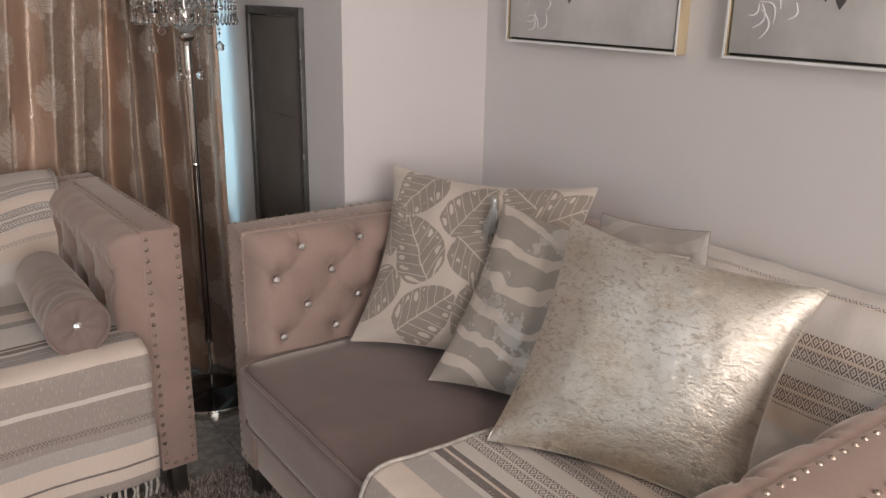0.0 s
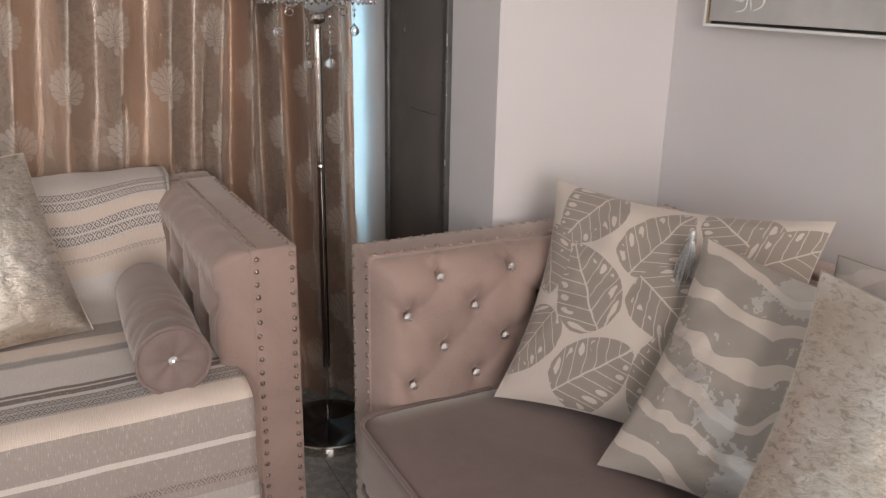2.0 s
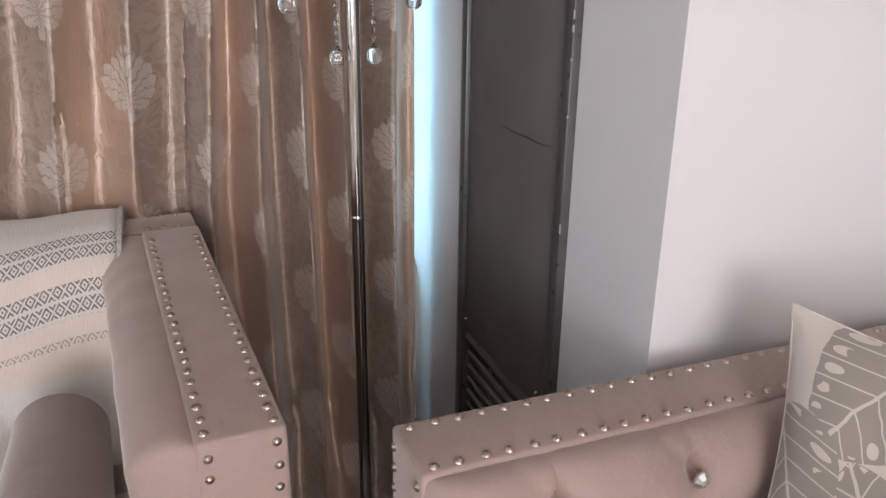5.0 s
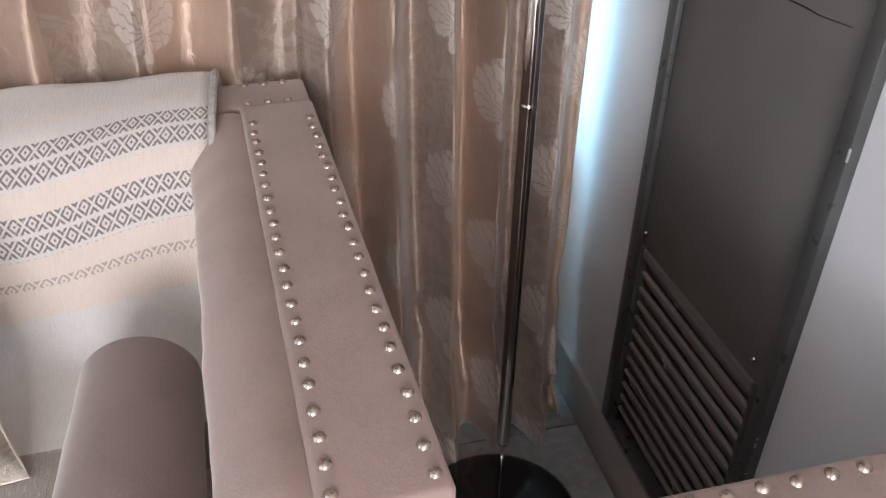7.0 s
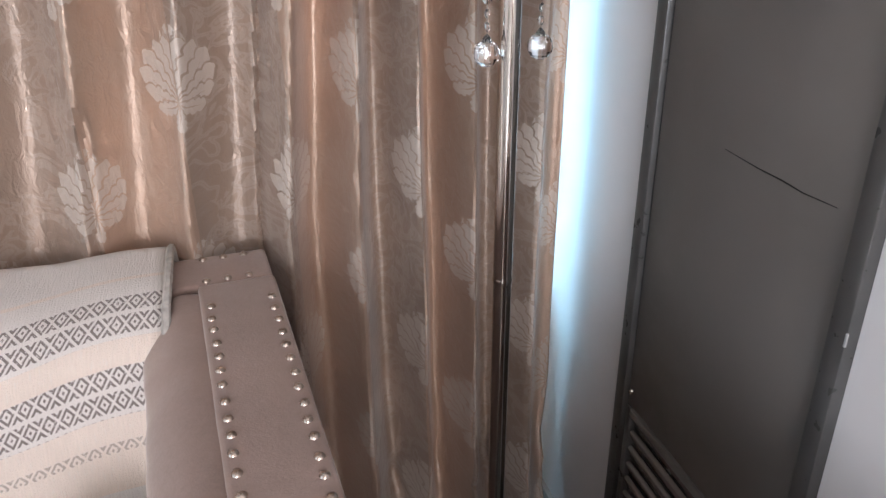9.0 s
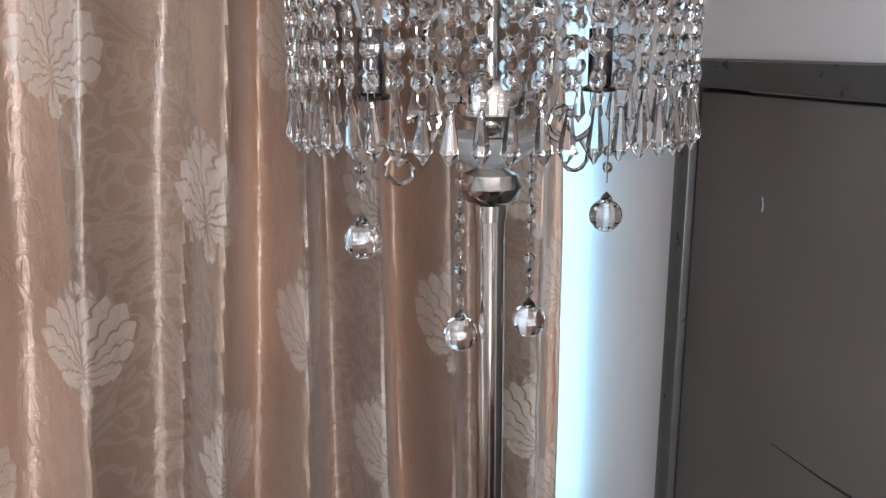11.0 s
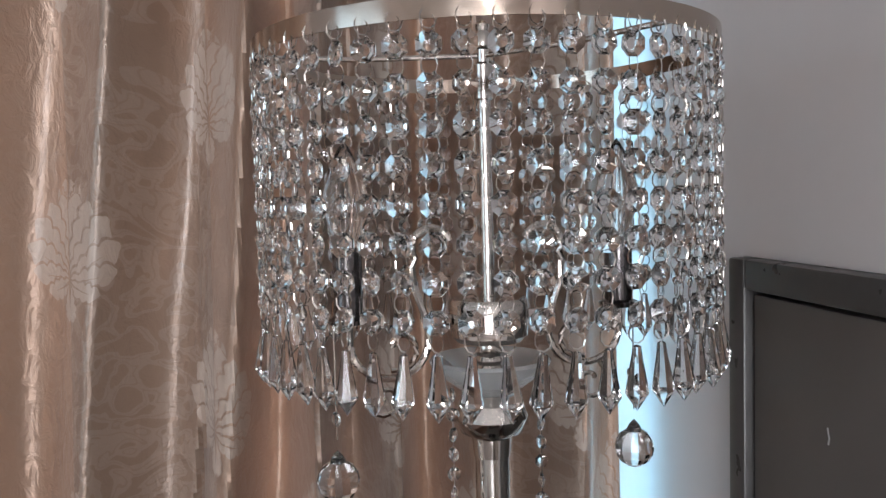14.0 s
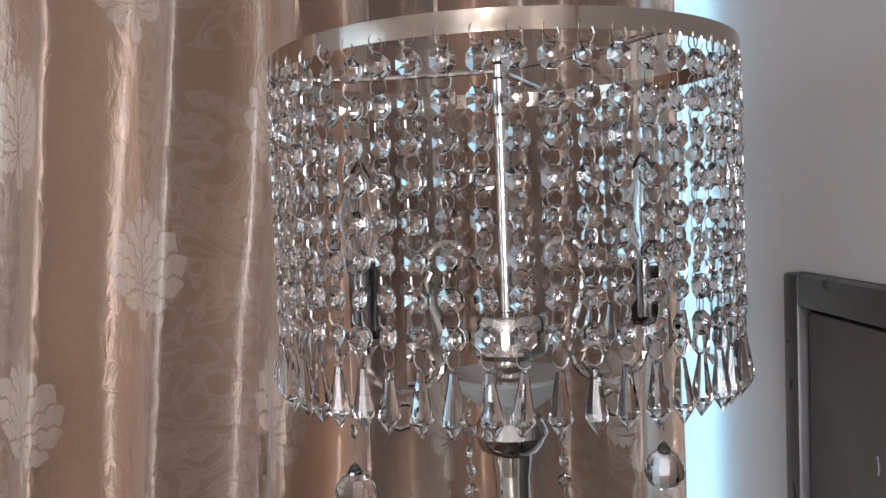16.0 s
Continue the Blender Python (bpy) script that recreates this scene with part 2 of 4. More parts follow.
def leaf_print(name="leaf_print_cotton", du=0.0, dv=0.0):
    n = Nodes(name)
    u, v, _ = n.xyz(n.coord("UV"))
    wob = n.m("MULTIPLY", n.m("SUBTRACT", n.noise(n.vec(u, v), 22, 2), 0.5), 0.014)
    pu, pv = n.m("ADD", n.m("SUBTRACT", u, du), wob), n.m("SUBTRACT", v, dv)
    X, Y, W, any_leaf = 0.0, 0.0, 0.01, 0.0
    for cx, cy, ang, size in ((p, q, r, 1.12 * w) for p, q, r, w in LEAVES):
        c, k = math.cos(ang), math.sin(ang)
        dx, dy = n.m("SUBTRACT", pu, cx), n.m("SUBTRACT", pv, cy)
        lx = n.m("ADD", n.m("MULTIPLY", dx, c / size), n.m("MULTIPLY", dy, k / size))
        ly = n.m("ADD", n.m("MULTIPLY", dx, -k / size), n.m("MULTIPLY", dy, c / size))
        t = n.m("MINIMUM", n.m("MAXIMUM", n.m("ADD", ly, 0.5), 0.0), 1.0)
        wid = n.m("MULTIPLY", n.m("MULTIPLY", n.m("POWER", t, 0.42), n.m("POWER", n.m("SUBTRACT", 1.0, t), 0.72)), 0.80)
        ins = n.m("LESS_THAN", n.m("ABSOLUTE", lx), wid)
        out = n.m("SUBTRACT", 1.0, ins)
        X = n.m("ADD", n.m("MULTIPLY", X, out), n.m("MULTIPLY", lx, ins))
        Y = n.m("ADD", n.m("MULTIPLY", Y, out), n.m("MULTIPLY", ly, ins))
        W = n.m("ADD", n.m("MULTIPLY", W, out), n.m("MULTIPLY", wid, ins))
        any_leaf = n.m("MAXIMUM", any_leaf, ins)
    ax = n.m("ABSOLUTE", X)
    rim = n.m("GREATER_THAN", n.m("SUBTRACT", W, ax), 0.0)
    mid = n.m("LESS_THAN", ax, 0.010)
    k = n.m("FRACT", n.m("DIVIDE", n.m("SUBTRACT", Y, n.m("MULTIPLY", ax, 0.75)), 0.155))
    side = n.m("LESS_THAN", k, 0.075)
    q = n.m("DIVIDE", ax, n.m("MAXIMUM", W, 0.02))
    hole = n.m("LESS_THAN", n.m("ADD", n.m("POWER", n.m("ABSOLUTE", n.m("DIVIDE", n.m("SUBTRACT", q, 0.72), 0.17)), 2.0),
                                n.m("POWER", n.m("ABSOLUTE", n.m("DIVIDE", n.m("SUBTRACT", k, 0.56), 0.24)), 2.0)), 1.0)
    hole = n.m("MULTIPLY", hole, n.m("GREATER_THAN", n.noise(n.vec(u, v), 26, 0), 0.47))
    ink = n.m("MULTIPLY", n.m("MULTIPLY", any_leaf, rim), n.m("SUBTRACT", 1.0, n.m("MAXIMUM", n.m("MAXIMUM", mid, side), hole)))
    weave = n.noise(n.scaled(n.vec(u, v), (700.0, 700.0, 1.0)), 1.0, 2)
    c = n.mix(ink, (0.57, 0.485, 0.42), (0.27, 0.222, 0.185))
    n.set(Base_Color=n.mix(n.m("MULTIPLY", weave, 0.22), c, (0.45, 0.38, 0.33)), Roughness=0.8, Sheen_Weight=0.2)
    n.bump(n.m("ADD", n.m("MULTIPLY", weave, 0.4), n.noise(n.vec(u, v), 14, 3)), 0.35, 0.004)
    return n.mat


def zebra_print():
    n = Nodes("striped_foil_cotton")
    u, v, _ = n.xyz(n.coord("UV"))
    d = n.m("MULTIPLY", n.m("SUBTRACT", n.noise(n.vec(u, v), 5, 2), 0.5), 0.16)
    arch = n.m("MULTIPLY", n.m("ABSOLUTE", n.m("SUBTRACT", u, 0.20)), -0.30)
    s = n.m("FRACT", n.m("DIVIDE", n.m("ADD", n.m("ADD", v, d), arch), 0.074))
    stripe = n.m("GREATER_THAN", s, n.m("ADD", 0.42, n.m("MULTIPLY", n.noise(n.vec(u, v), 9, 1), 0.5)))
    foil = n.m("GREATER_THAN", n.m("ADD", n.noise(n.vec(u, v), 6, 5, 0.7), n.m("MULTIPLY", u, 0.25)), 0.56)
    wrinkle = n.noise(n.scaled(n.vec(u, v), (18.0, 26.0, 1.0)), 1.0, 5, 0.65)
    base = n.mix(stripe, (0.36, 0.315, 0.275), (0.60, 0.52, 0.455))
    n.set(Base_Color=n.mix(n.m("MULTIPLY", foil, 0.55), base, (0.66, 0.63, 0.60)))
    n.set(Metallic=n.m("MULTIPLY", foil, 0.4), Roughness=n.m("SUBTRACT", 0.75, n.m("MULTIPLY", foil, 0.28)))
    n.bump(wrinkle, 0.5, 0.006)
    return n.mat


def foil_cloth():
    n = Nodes("gold_foil_cloth")
    u, v, _ = n.xyz(n.coord("UV"))
    p = n.vec(u, v)
    patch = n.noise(p, 6.5, 7, 0.7, 0.3)
    fine = n.noise(n.scaled(p, (330.0, 560.0, 1.0)), 1.0, 3, 0.65)
    streak = n.noise(n.scaled(p, (90.0, 250.0, 1.0)), 1.0, 4, 0.65)
    flake = n.noise(n.scaled(p, (56.0, 100.0, 1.0)), 1.0, 5, 0.72, 0.8)
    foil = n.ramp(n.m("ADD", patch, n.m("MULTIPLY", n.m("SUBTRACT", streak, 0.5), 0.45)), [(0.33, 0.0), (0.45, 1.0)])
    worn = n.ramp(patch, [(0.28, (0.16, 0.125, 0.095)), (0.42, (0.50, 0.42, 0.325))])
    bright = n.mix(n.ramp(flake, [(0.36, 0.0), (0.5, 1.0)]), (0.54, 0.465, 0.38), n.ramp(n.noise(p, 4.0, 3), [(0.35, (0.66, 0.585, 0.49)), (0.6, (0.90, 0.865, 0.81))]))
    n.set(Base_Color=n.mix(foil, worn, bright), Metallic=n.m("MULTIPLY", foil, 0.9))
    n.set(Roughness=n.m("SUBTRACT", 0.75, n.m("MULTIPLY", foil, n.m("ADD", 0.24, n.m("MULTIPLY", flake, 0.30)))))
    n.bump(n.m("ADD", n.m("MULTIPLY", flake, 1.6), n.m("ADD", n.m("MULTIPLY", streak, 0.7), n.m("MULTIPLY", patch, 0.5))), 0.6, 0.0026)
    return n.mat


def clear_glass(name, ior=1.5, rough=0.0):
    n = Nodes(name)
    n.set(Base_Color=(1.0, 1.0, 1.0), Roughness=rough, IOR=ior, Transmission_Weight=1.0)
    return n.mat


def tile_mat():
    n = Nodes("grey_floor_tile")
    o = n.coord()
    r = n.t.nodes.new("ShaderNodeObjectInfo").outputs["Random"]
    f = n.m("ADD", n.noise(o, 6, 5, 0.65), n.m("MULTIPLY", r, 0.12))
    n.set(Base_Color=n.ramp(f, [(0.3, (0.30, 0.285, 0.265)), (0.75, (0.40, 0.385, 0.36))]), Roughness=n.ramp(n.noise(o, 40, 3), [(0.3, 0.2), (0.7, 0.34)]))
    n.bump(n.noise(o, 30, 3), 0.05, 0.001)
    return n.mat


M_VELVET = velvet("taupe_velvet", (0.300, 0.209, 0.177))
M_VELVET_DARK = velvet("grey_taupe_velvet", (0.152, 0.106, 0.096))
M_BOLSTER = velvet("bolster_velvet", (0.205, 0.147, 0.131))
M_WALL = paint("pale_wall_paint", (0.67, 0.625, 0.61))
M_CEIL = paint("white_ceiling_paint", (0.8, 0.79, 0.77))
M_DAMASK = damask_satin()
M_THROW = woven_throw("woven_cotton", 0.0205, 0.0290, [(0.0, 0.0), (0.058, 1.0), (0.116, 0.0), (0.145, 1.0), (0.203, 0.0), (0.232, 0.6), (0.246, 0.0), (0.66, 0.9), (0.70, 0.0), (0.875, 1.0), (0.92, 0.0), (1.13, 0.8), (1.15, 0.0)], 0.93)
M_THROW_TWO = woven_throw("bold_woven_cotton", 0.021, 0.0285, [(0.0, 0.0), (0.012, 0.8), (0.0285, 0.0), (0.114, 1.0), (0.171, 0.0), (0.1995, 1.0), (0.2565, 0.0), (0.57, 1.0), (0.627, 0.0), (0.6555, 1.0), (0.7125, 0.0), (0.741, 1.0), (0.798, 0.0)], 0.97)
M_LEAF = leaf_print()
M_ZEBRA = zebra_print()
M_FOIL = foil_cloth()
M_GLASS = clear_glass("crystal_glass", 1.52)
M_PANE = clear_glass("window_glass", 1.45)
M_FROST = Nodes("pressed_glass").set(Base_Color=(0.85, 0.86, 0.86), Roughness=0.12, IOR=1.45, Transmission_Weight=0.7).mat
M_CHROME = plain("polished_chrome", (0.62, 0.58, 0.54), 0.1, 1.0, 0.05, 20, 0.0)
# Chrome in dull tan: the warm room's reflection is put into the colour.
M_WARM = plain("chrome_tinted_by_reflection", (0.46, 0.385, 0.325), 0.12, 1.0, 0.06, 20, 0.0)
M_DARKCHROME = plain("black_chrome", (0.14, 0.13, 0.13), 0.1, 1.0, 0.1, 20, 0.0)
M_NAIL = plain("champagne_nail_metal", (0.46, 0.365, 0.305), 0.3, 1.0, 0.2, 60, 0.0)
M_DOOR = plain("dark_brown_grey_enamel", (0.122, 0.108, 0.097), 0.42, 0.0, 0.12, 5, 0.06, 200)
# Paler than the door enamel: light the slats catch, put into the colour.
M_SLAT = plain("lit_brown_grey_enamel", (0.20, 0.17, 0.152), 0.22, 0.0, 0.15, 6, 0.0)
M_FRAME = plain("charcoal_enamel", (0.068, 0.064, 0.061), 0.32, 0.0, 0.2, 12, 0.08, 120)
M_BASE = plain("black_lacquer", (0.012, 0.012, 0.013), 0.14, 0.0, 0.2, 9, 0.0)
M_SKIRT = plain("taupe_skirting_tile", (0.40, 0.35, 0.31), 0.4, 0.0, 0.08, 7, 0.04)
M_TILE = tile_mat()
M_GROUT = plain("floor_grout", (0.13, 0.12, 0.11), 0.85, 0, 0.2, 60, 0.2)
M_WHITE = plain("white_frame_paint", (0.78, 0.77, 0.75), 0.4, 0, 0.04)
M_BLACK = plain("black_wood", (0.02, 0.019, 0.018), 0.4, 0, 0.2, 20, 0.1)
M_LEG = plain("dark_stained_leg", (0.03, 0.024, 0.02), 0.4, 0, 0.3, 25, 0.1)
M_TUFT = plain("speckled_shag_yarn", (0.20, 0.165, 0.145), 0.9, 0, 0.65, 60, 0.2)
M_FRINGE = plain("grey_cotton_yarn", (0.42, 0.38, 0.34), 0.9, 0, 0.25, 90, 0.2)
M_SILVER = plain("silver_tassel_yarn", (0.55, 0.54, 0.53), 0.35, 0.7, 0.3, 200, 0.2)
M_CANVAS = plain("grey_canvas_print", (0.50, 0.475, 0.455), 0.7, 0, 0.22, 5, 0.2, 400)
M_INK = plain("charcoal_print", (0.09, 0.08, 0.08), 0.7, 0, 0.3, 30, 0.1)
M_PALE = plain("white_print", (0.76, 0.74, 0.72), 0.7, 0, 0.1, 30, 0.1)
M_GILT = plain("champagne_frame_side", (0.66, 0.54, 0.36), 0.35, 0.5, 0.1, 20, 0.05)
M_GLOW = Nodes("glowing_diffuser").set(Base_Color=(0.8, 0.78, 0.74), Roughness=0.5, Emission_Color=(1.0, 0.86, 0.76), Emission_Strength=3.0).mat
M_SCRATCH = plain("worn_dark_scratch", (0.015, 0.013, 0.012), 0.6, 0, 0.2, 60, 0)
M_CHIP = plain("chipped_pale_paint", (0.33, 0.32, 0.31), 0.7, 0, 0.2, 80, 0.1)

# ---- building helpers ----


def part(name, bm, material, parent=None, label="", smooth=True, at=None):
    me = bpy.data.meshes.new(name)
    bm.to_mesh(me)
    bm.free()
    me.materials.append(material)
    if smooth:
        me.polygons.foreach_set("use_smooth", [True] * len(me.polygons))
        me.set_sharp_from_angle(angle=radians(42))
    ob = new(name, me)
    ob.parent = parent
    if at is not None:
        ob.matrix_basis = at
    if label:
        ob["label"] = label
    return ob


def thing(name, label, category, at=None, group="", kind=""):
    ob = new(name)
    ob.empty_display_size = 0.05
    if at is not None:
        ob.matrix_basis = at
    return tagged(ob, label, category, group, kind)


def box(x0, x1, y0, y1, z0, z1, bevel=0.0, segs=2, into=None):
    bm = bmesh.new()
    bmesh.ops.create_cube(bm, size=1)
    for v in bm.verts:
        v.co = ((x0 + x1) / 2 + v.co.x * (x1 - x0), (y0 + y1) / 2 + v.co.y * (y1 - y0), (z0 + z1) / 2 + v.co.z * (z1 - z0))
    if bevel:
        bmesh.ops.bevel(bm, geom=bm.edges[:], offset=bevel, segments=segs, profile=0.5, affect="EDGES")
    return merge(into, bm)


def merge(into, bm):
    if into is None:
        return bm
    me = bpy.data.meshes.new("tmp")
    bm.to_mesh(me)
    bm.free()
    into.from_mesh(me)
    bpy.data.meshes.remove(me)
    return into


def lathe(profile, n=24, centre=(0, 0, 0), into=None):
    """A turned body from (radius, z) pairs, round z."""
    bm = bmesh.new()
    rings = []
    for r, z in profile:
        if r < 1e-6:
            rings.append([bm.verts.new((centre[0], centre[1], centre[2] + z))])
        else:
            rings.append([bm.verts.new((centre[0] + r * math.cos(2 * math.pi * i / n), centre[1] + r * math.sin(2 * math.pi * i / n), centre[2] + z)) for i in range(n)])
    for a, b in zip(rings, rings[1:]):
        for i in range(n):
            j = (i + 1) % n
            q = [a[i % len(a)], a[j % len(a)], b[j % len(b)], b[i % len(b)]]
            q = [v for k, v in enumerate(q) if v not in q[:k]]
            if len(q) > 2:
                bm.faces.new(q)
    bmesh.ops.recalc_face_normals(bm, faces=bm.faces[:])
    return merge(into, bm)


def tube(points, radius, n=8, closed=False, into=None):
    """A round wire along points."""
    bm = bmesh.new()
    pts = [Vector(p) for p in points]
    rings = []
    up = Vector((0.13, 0.21, 0.97))
    for i, p in enumerate(pts):
        if closed:
            d = pts[(i + 1) % len(pts)] - pts[i - 1]
        else:
            d = pts[min(i + 1, len(pts) - 1)] - pts[max(i - 1, 0)]
        d.normalize()
        s = d.cross(up)
        if s.length < 1e-3:
            s = d.cross(Vector((1, 0, 0)))
        s.normalize()
        w = s.cross(d)
        r = radius(i / max(1, len(pts) - 1)) if callable(radius) else radius
        rings.append([bm.verts.new(p + r * (math.cos(2 * math.pi * k / n) * s + math.sin(2 * math.pi * k / n) * w)) for k in range(n)])
    m = len(rings)
    for i in range(m if closed else m - 1):
        a, b = rings[i], rings[(i + 1) % m]
        for k in range(n):
            bm.faces.new((a[k], a[(k + 1) % n], b[(k + 1) % n], b[k]))
    if not closed:
        bm.faces.new(rings[0][::-1]), bm.faces.new(rings[-1])
    bmesh.ops.recalc_face_normals(bm, faces=bm.faces[:])
    return merge(into, bm)


def sheet(fn, nu, nv, uv=None, back=None):
    """A surface fn(a, b) with a, b in 0..1, and UVs uv(a, b) in metres. back: a second skin, joined at the rim."""
    bm = bmesh.new()
    lay = bm.loops.layers.uv.new("UVMap")
    skins = [fn] if back is None else [fn, back]
    grids = []
    for k, f in enumerate(skins):
        g = []
        for j in range(nv + 1):
            row = []
            for i in range(nu + 1):
                rim = i in (0, nu) or j in (0, nv)
                if k and rim:
                    row.append(grids[0][j][i])
                else:
                    v = bm.verts.new(f(i / nu, j / nv))
                    row.append(v)
            g.append(row)
        grids.append(g)
        for j in range(nv):
            for i in range(nu):
                q = [(i, j), (i + 1, j), (i + 1, j + 1), (i, j + 1)]
                if k:
                    q = q[::-1]
                face = bm.faces.new([g[b][a] for a, b in q])
                for loop, (a, b) in zip(face.loops, q):
                    loop[lay].uv = uv(a / nu, b / nv) if uv else (a / nu, b / nv)
    return bm


def moved(bm, m):
    bm.transform(m)
    return bm


def smoothstep(a, b, x):
    t = min(1, max(0, (x - a) / (b - a)))
    return t * t * (3 - 2 * t)


# ---- the setting ----
WX, WY, CX = 1.56, 1.967, 1.072      # picture wall, short wall, cupboard wall
NY = 2.87                            # window wall
X0, Y0, TOP = -3.0, -2.7, 2.6


def wall(name, boxes, label, material=M_WALL):
    bm = None
    for b in boxes:
        bm = box(*b, into=bm) if bm else box(*b)
    ob = part(name, bm, material, smooth=False)
    return tagged(ob, label, "wall", kind="structure")


floor = tagged(part("floor", box(X0, WX, Y0, 3.05, -0.12, -0.004), M_GROUT, smooth=False), "grey tiled floor with thin dark joints", "floor", kind="structure")
tagged(part("ceiling", box(X0 - 0.15, WX + 0.15, Y0 - 0.15, 3.2, TOP, TOP + 0.12), M_CEIL, smooth=False), "plain white painted ceiling over the room", "ceiling", kind="structure")
wall("wall_east", [(WX, WX + 0.15, Y0, WY + 0.02, -0.12, TOP)], "pale pinkish grey painted wall behind the loveseat")
wall("wall_short", [(CX + 0.06, WX + 0.15, WY, WY + 0.06, -0.12, TOP)], "pale painted short wall beside the corner")
PY0, PY1, PZ0, PZ1 = 2.19, 2.585, 0.125, 1.286
wall("wall_cupboard", [(CX, CX + 0.06, WY, PY0, -0.12, TOP), (CX, CX + 0.06, PY1, 3.15, -0.12, TOP), (CX, CX + 0.06, PY0, PY1, PZ1, TOP), (CX, CX + 0.06, PY0, PY1, -0.12, PZ0)],
     "pale grey painted wall holding a dark cupboard door")
wall("wall_cupboard_back", [(CX + 0.20, CX + 0.24, WY + 0.06, 3.15, -0.12, TOP)], "plain wall closing the cupboard recess")
SILL = 0.53
wall("wall_north", [(X0, -1.25, NY, NY + 0.18, -0.12, TOP), (-1.25, CX, NY, NY + 0.18, -0.12, SILL), (-1.25, CX, NY, NY + 0.18, 2.3, TOP)], "pale painted window wall behind the curtain")
wall("wall_west", [(X0 - 0.15, X0, Y0, -0.05, -0.12, TOP), (X0 - 0.15, X0, 1.85, 3.05, -0.12, TOP), (X0 - 0.15, X0, -0.05, 1.85, -0.12, 0.6), (X0 - 0.15, X0, -0.05, 1.85, 2.35, TOP)], "plain pale painted wall with a wide opening")
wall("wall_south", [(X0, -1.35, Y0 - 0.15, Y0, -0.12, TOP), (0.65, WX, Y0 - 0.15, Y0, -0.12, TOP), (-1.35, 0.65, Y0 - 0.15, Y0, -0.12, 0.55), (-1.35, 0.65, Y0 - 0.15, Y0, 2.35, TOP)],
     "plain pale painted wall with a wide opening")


def window(name, x0, x1, y, z0, z1, label):
    w = thing(name, label, "window", kind="structure")
    bm = None
    for b in ((x0, x1, y - 0.03, y + 0.03, z0, z0 + 0.05), (x0, x1, y - 0.03, y + 0.03, z1 - 0.05, z1), (x0, x0 + 0.05, y - 0.03, y + 0.03, z0 + 0.05, z1 - 0.05),
              (x1 - 0.05, x1, y - 0.03, y + 0.03, z0 + 0.05, z1 - 0.05), ((x0 + x1) / 2 - 0.03, (x0 + x1) / 2 + 0.03, y - 0.03, y + 0.03, z0 + 0.05, z1 - 0.05)):
        bm = box(*b, bevel=0.004, into=bm) if bm else box(*b, bevel=0.004)
    part("window_frame", bm, M_WHITE, w)
    for a, b in ((x0 + 0.05, (x0 + x1) / 2 - 0.03), ((x0 + x1) / 2 + 0.03, x1 - 0.05)):
        p = part("pane", box(a, b, y - 0.003, y + 0.003, z0 + 0.05, z1 - 0.05), M_PANE, w, smooth=False)
        p.visible_shadow = False
    part("window_sill", box(x0 + 0.001, x1 - 0.001, y - 0.119, y - 0.032, z0 + 0.0005, z0 + 0.022, bevel=0.004), M_WHITE, w)
    return w


window("window_1", -1.25, CX, NY + 0.12, SILL, 2.3, "white framed window letting in daylight behind the curtain")
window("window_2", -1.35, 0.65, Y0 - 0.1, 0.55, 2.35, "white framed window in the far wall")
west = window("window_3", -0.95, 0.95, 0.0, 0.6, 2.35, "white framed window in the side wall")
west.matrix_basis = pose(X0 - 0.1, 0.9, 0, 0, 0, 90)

# skirting along the cupboard wall and the other walls
for b in ((CX - 0.012, CX, WY, 2.868, 0, 0.115), (X0, CX - 0.013, NY - 0.012, NY, 0, 0.115), (WX - 0.012, WX, Y0, WY - 0.013, 0, 0.115), (CX, WX, WY - 0.012, WY, 0, 0.115)):
    tagged(part("baseboard", box(*b, bevel=0.003), M_SKIRT), "taupe tile skirting along the wall", "baseboard", kind="structure")


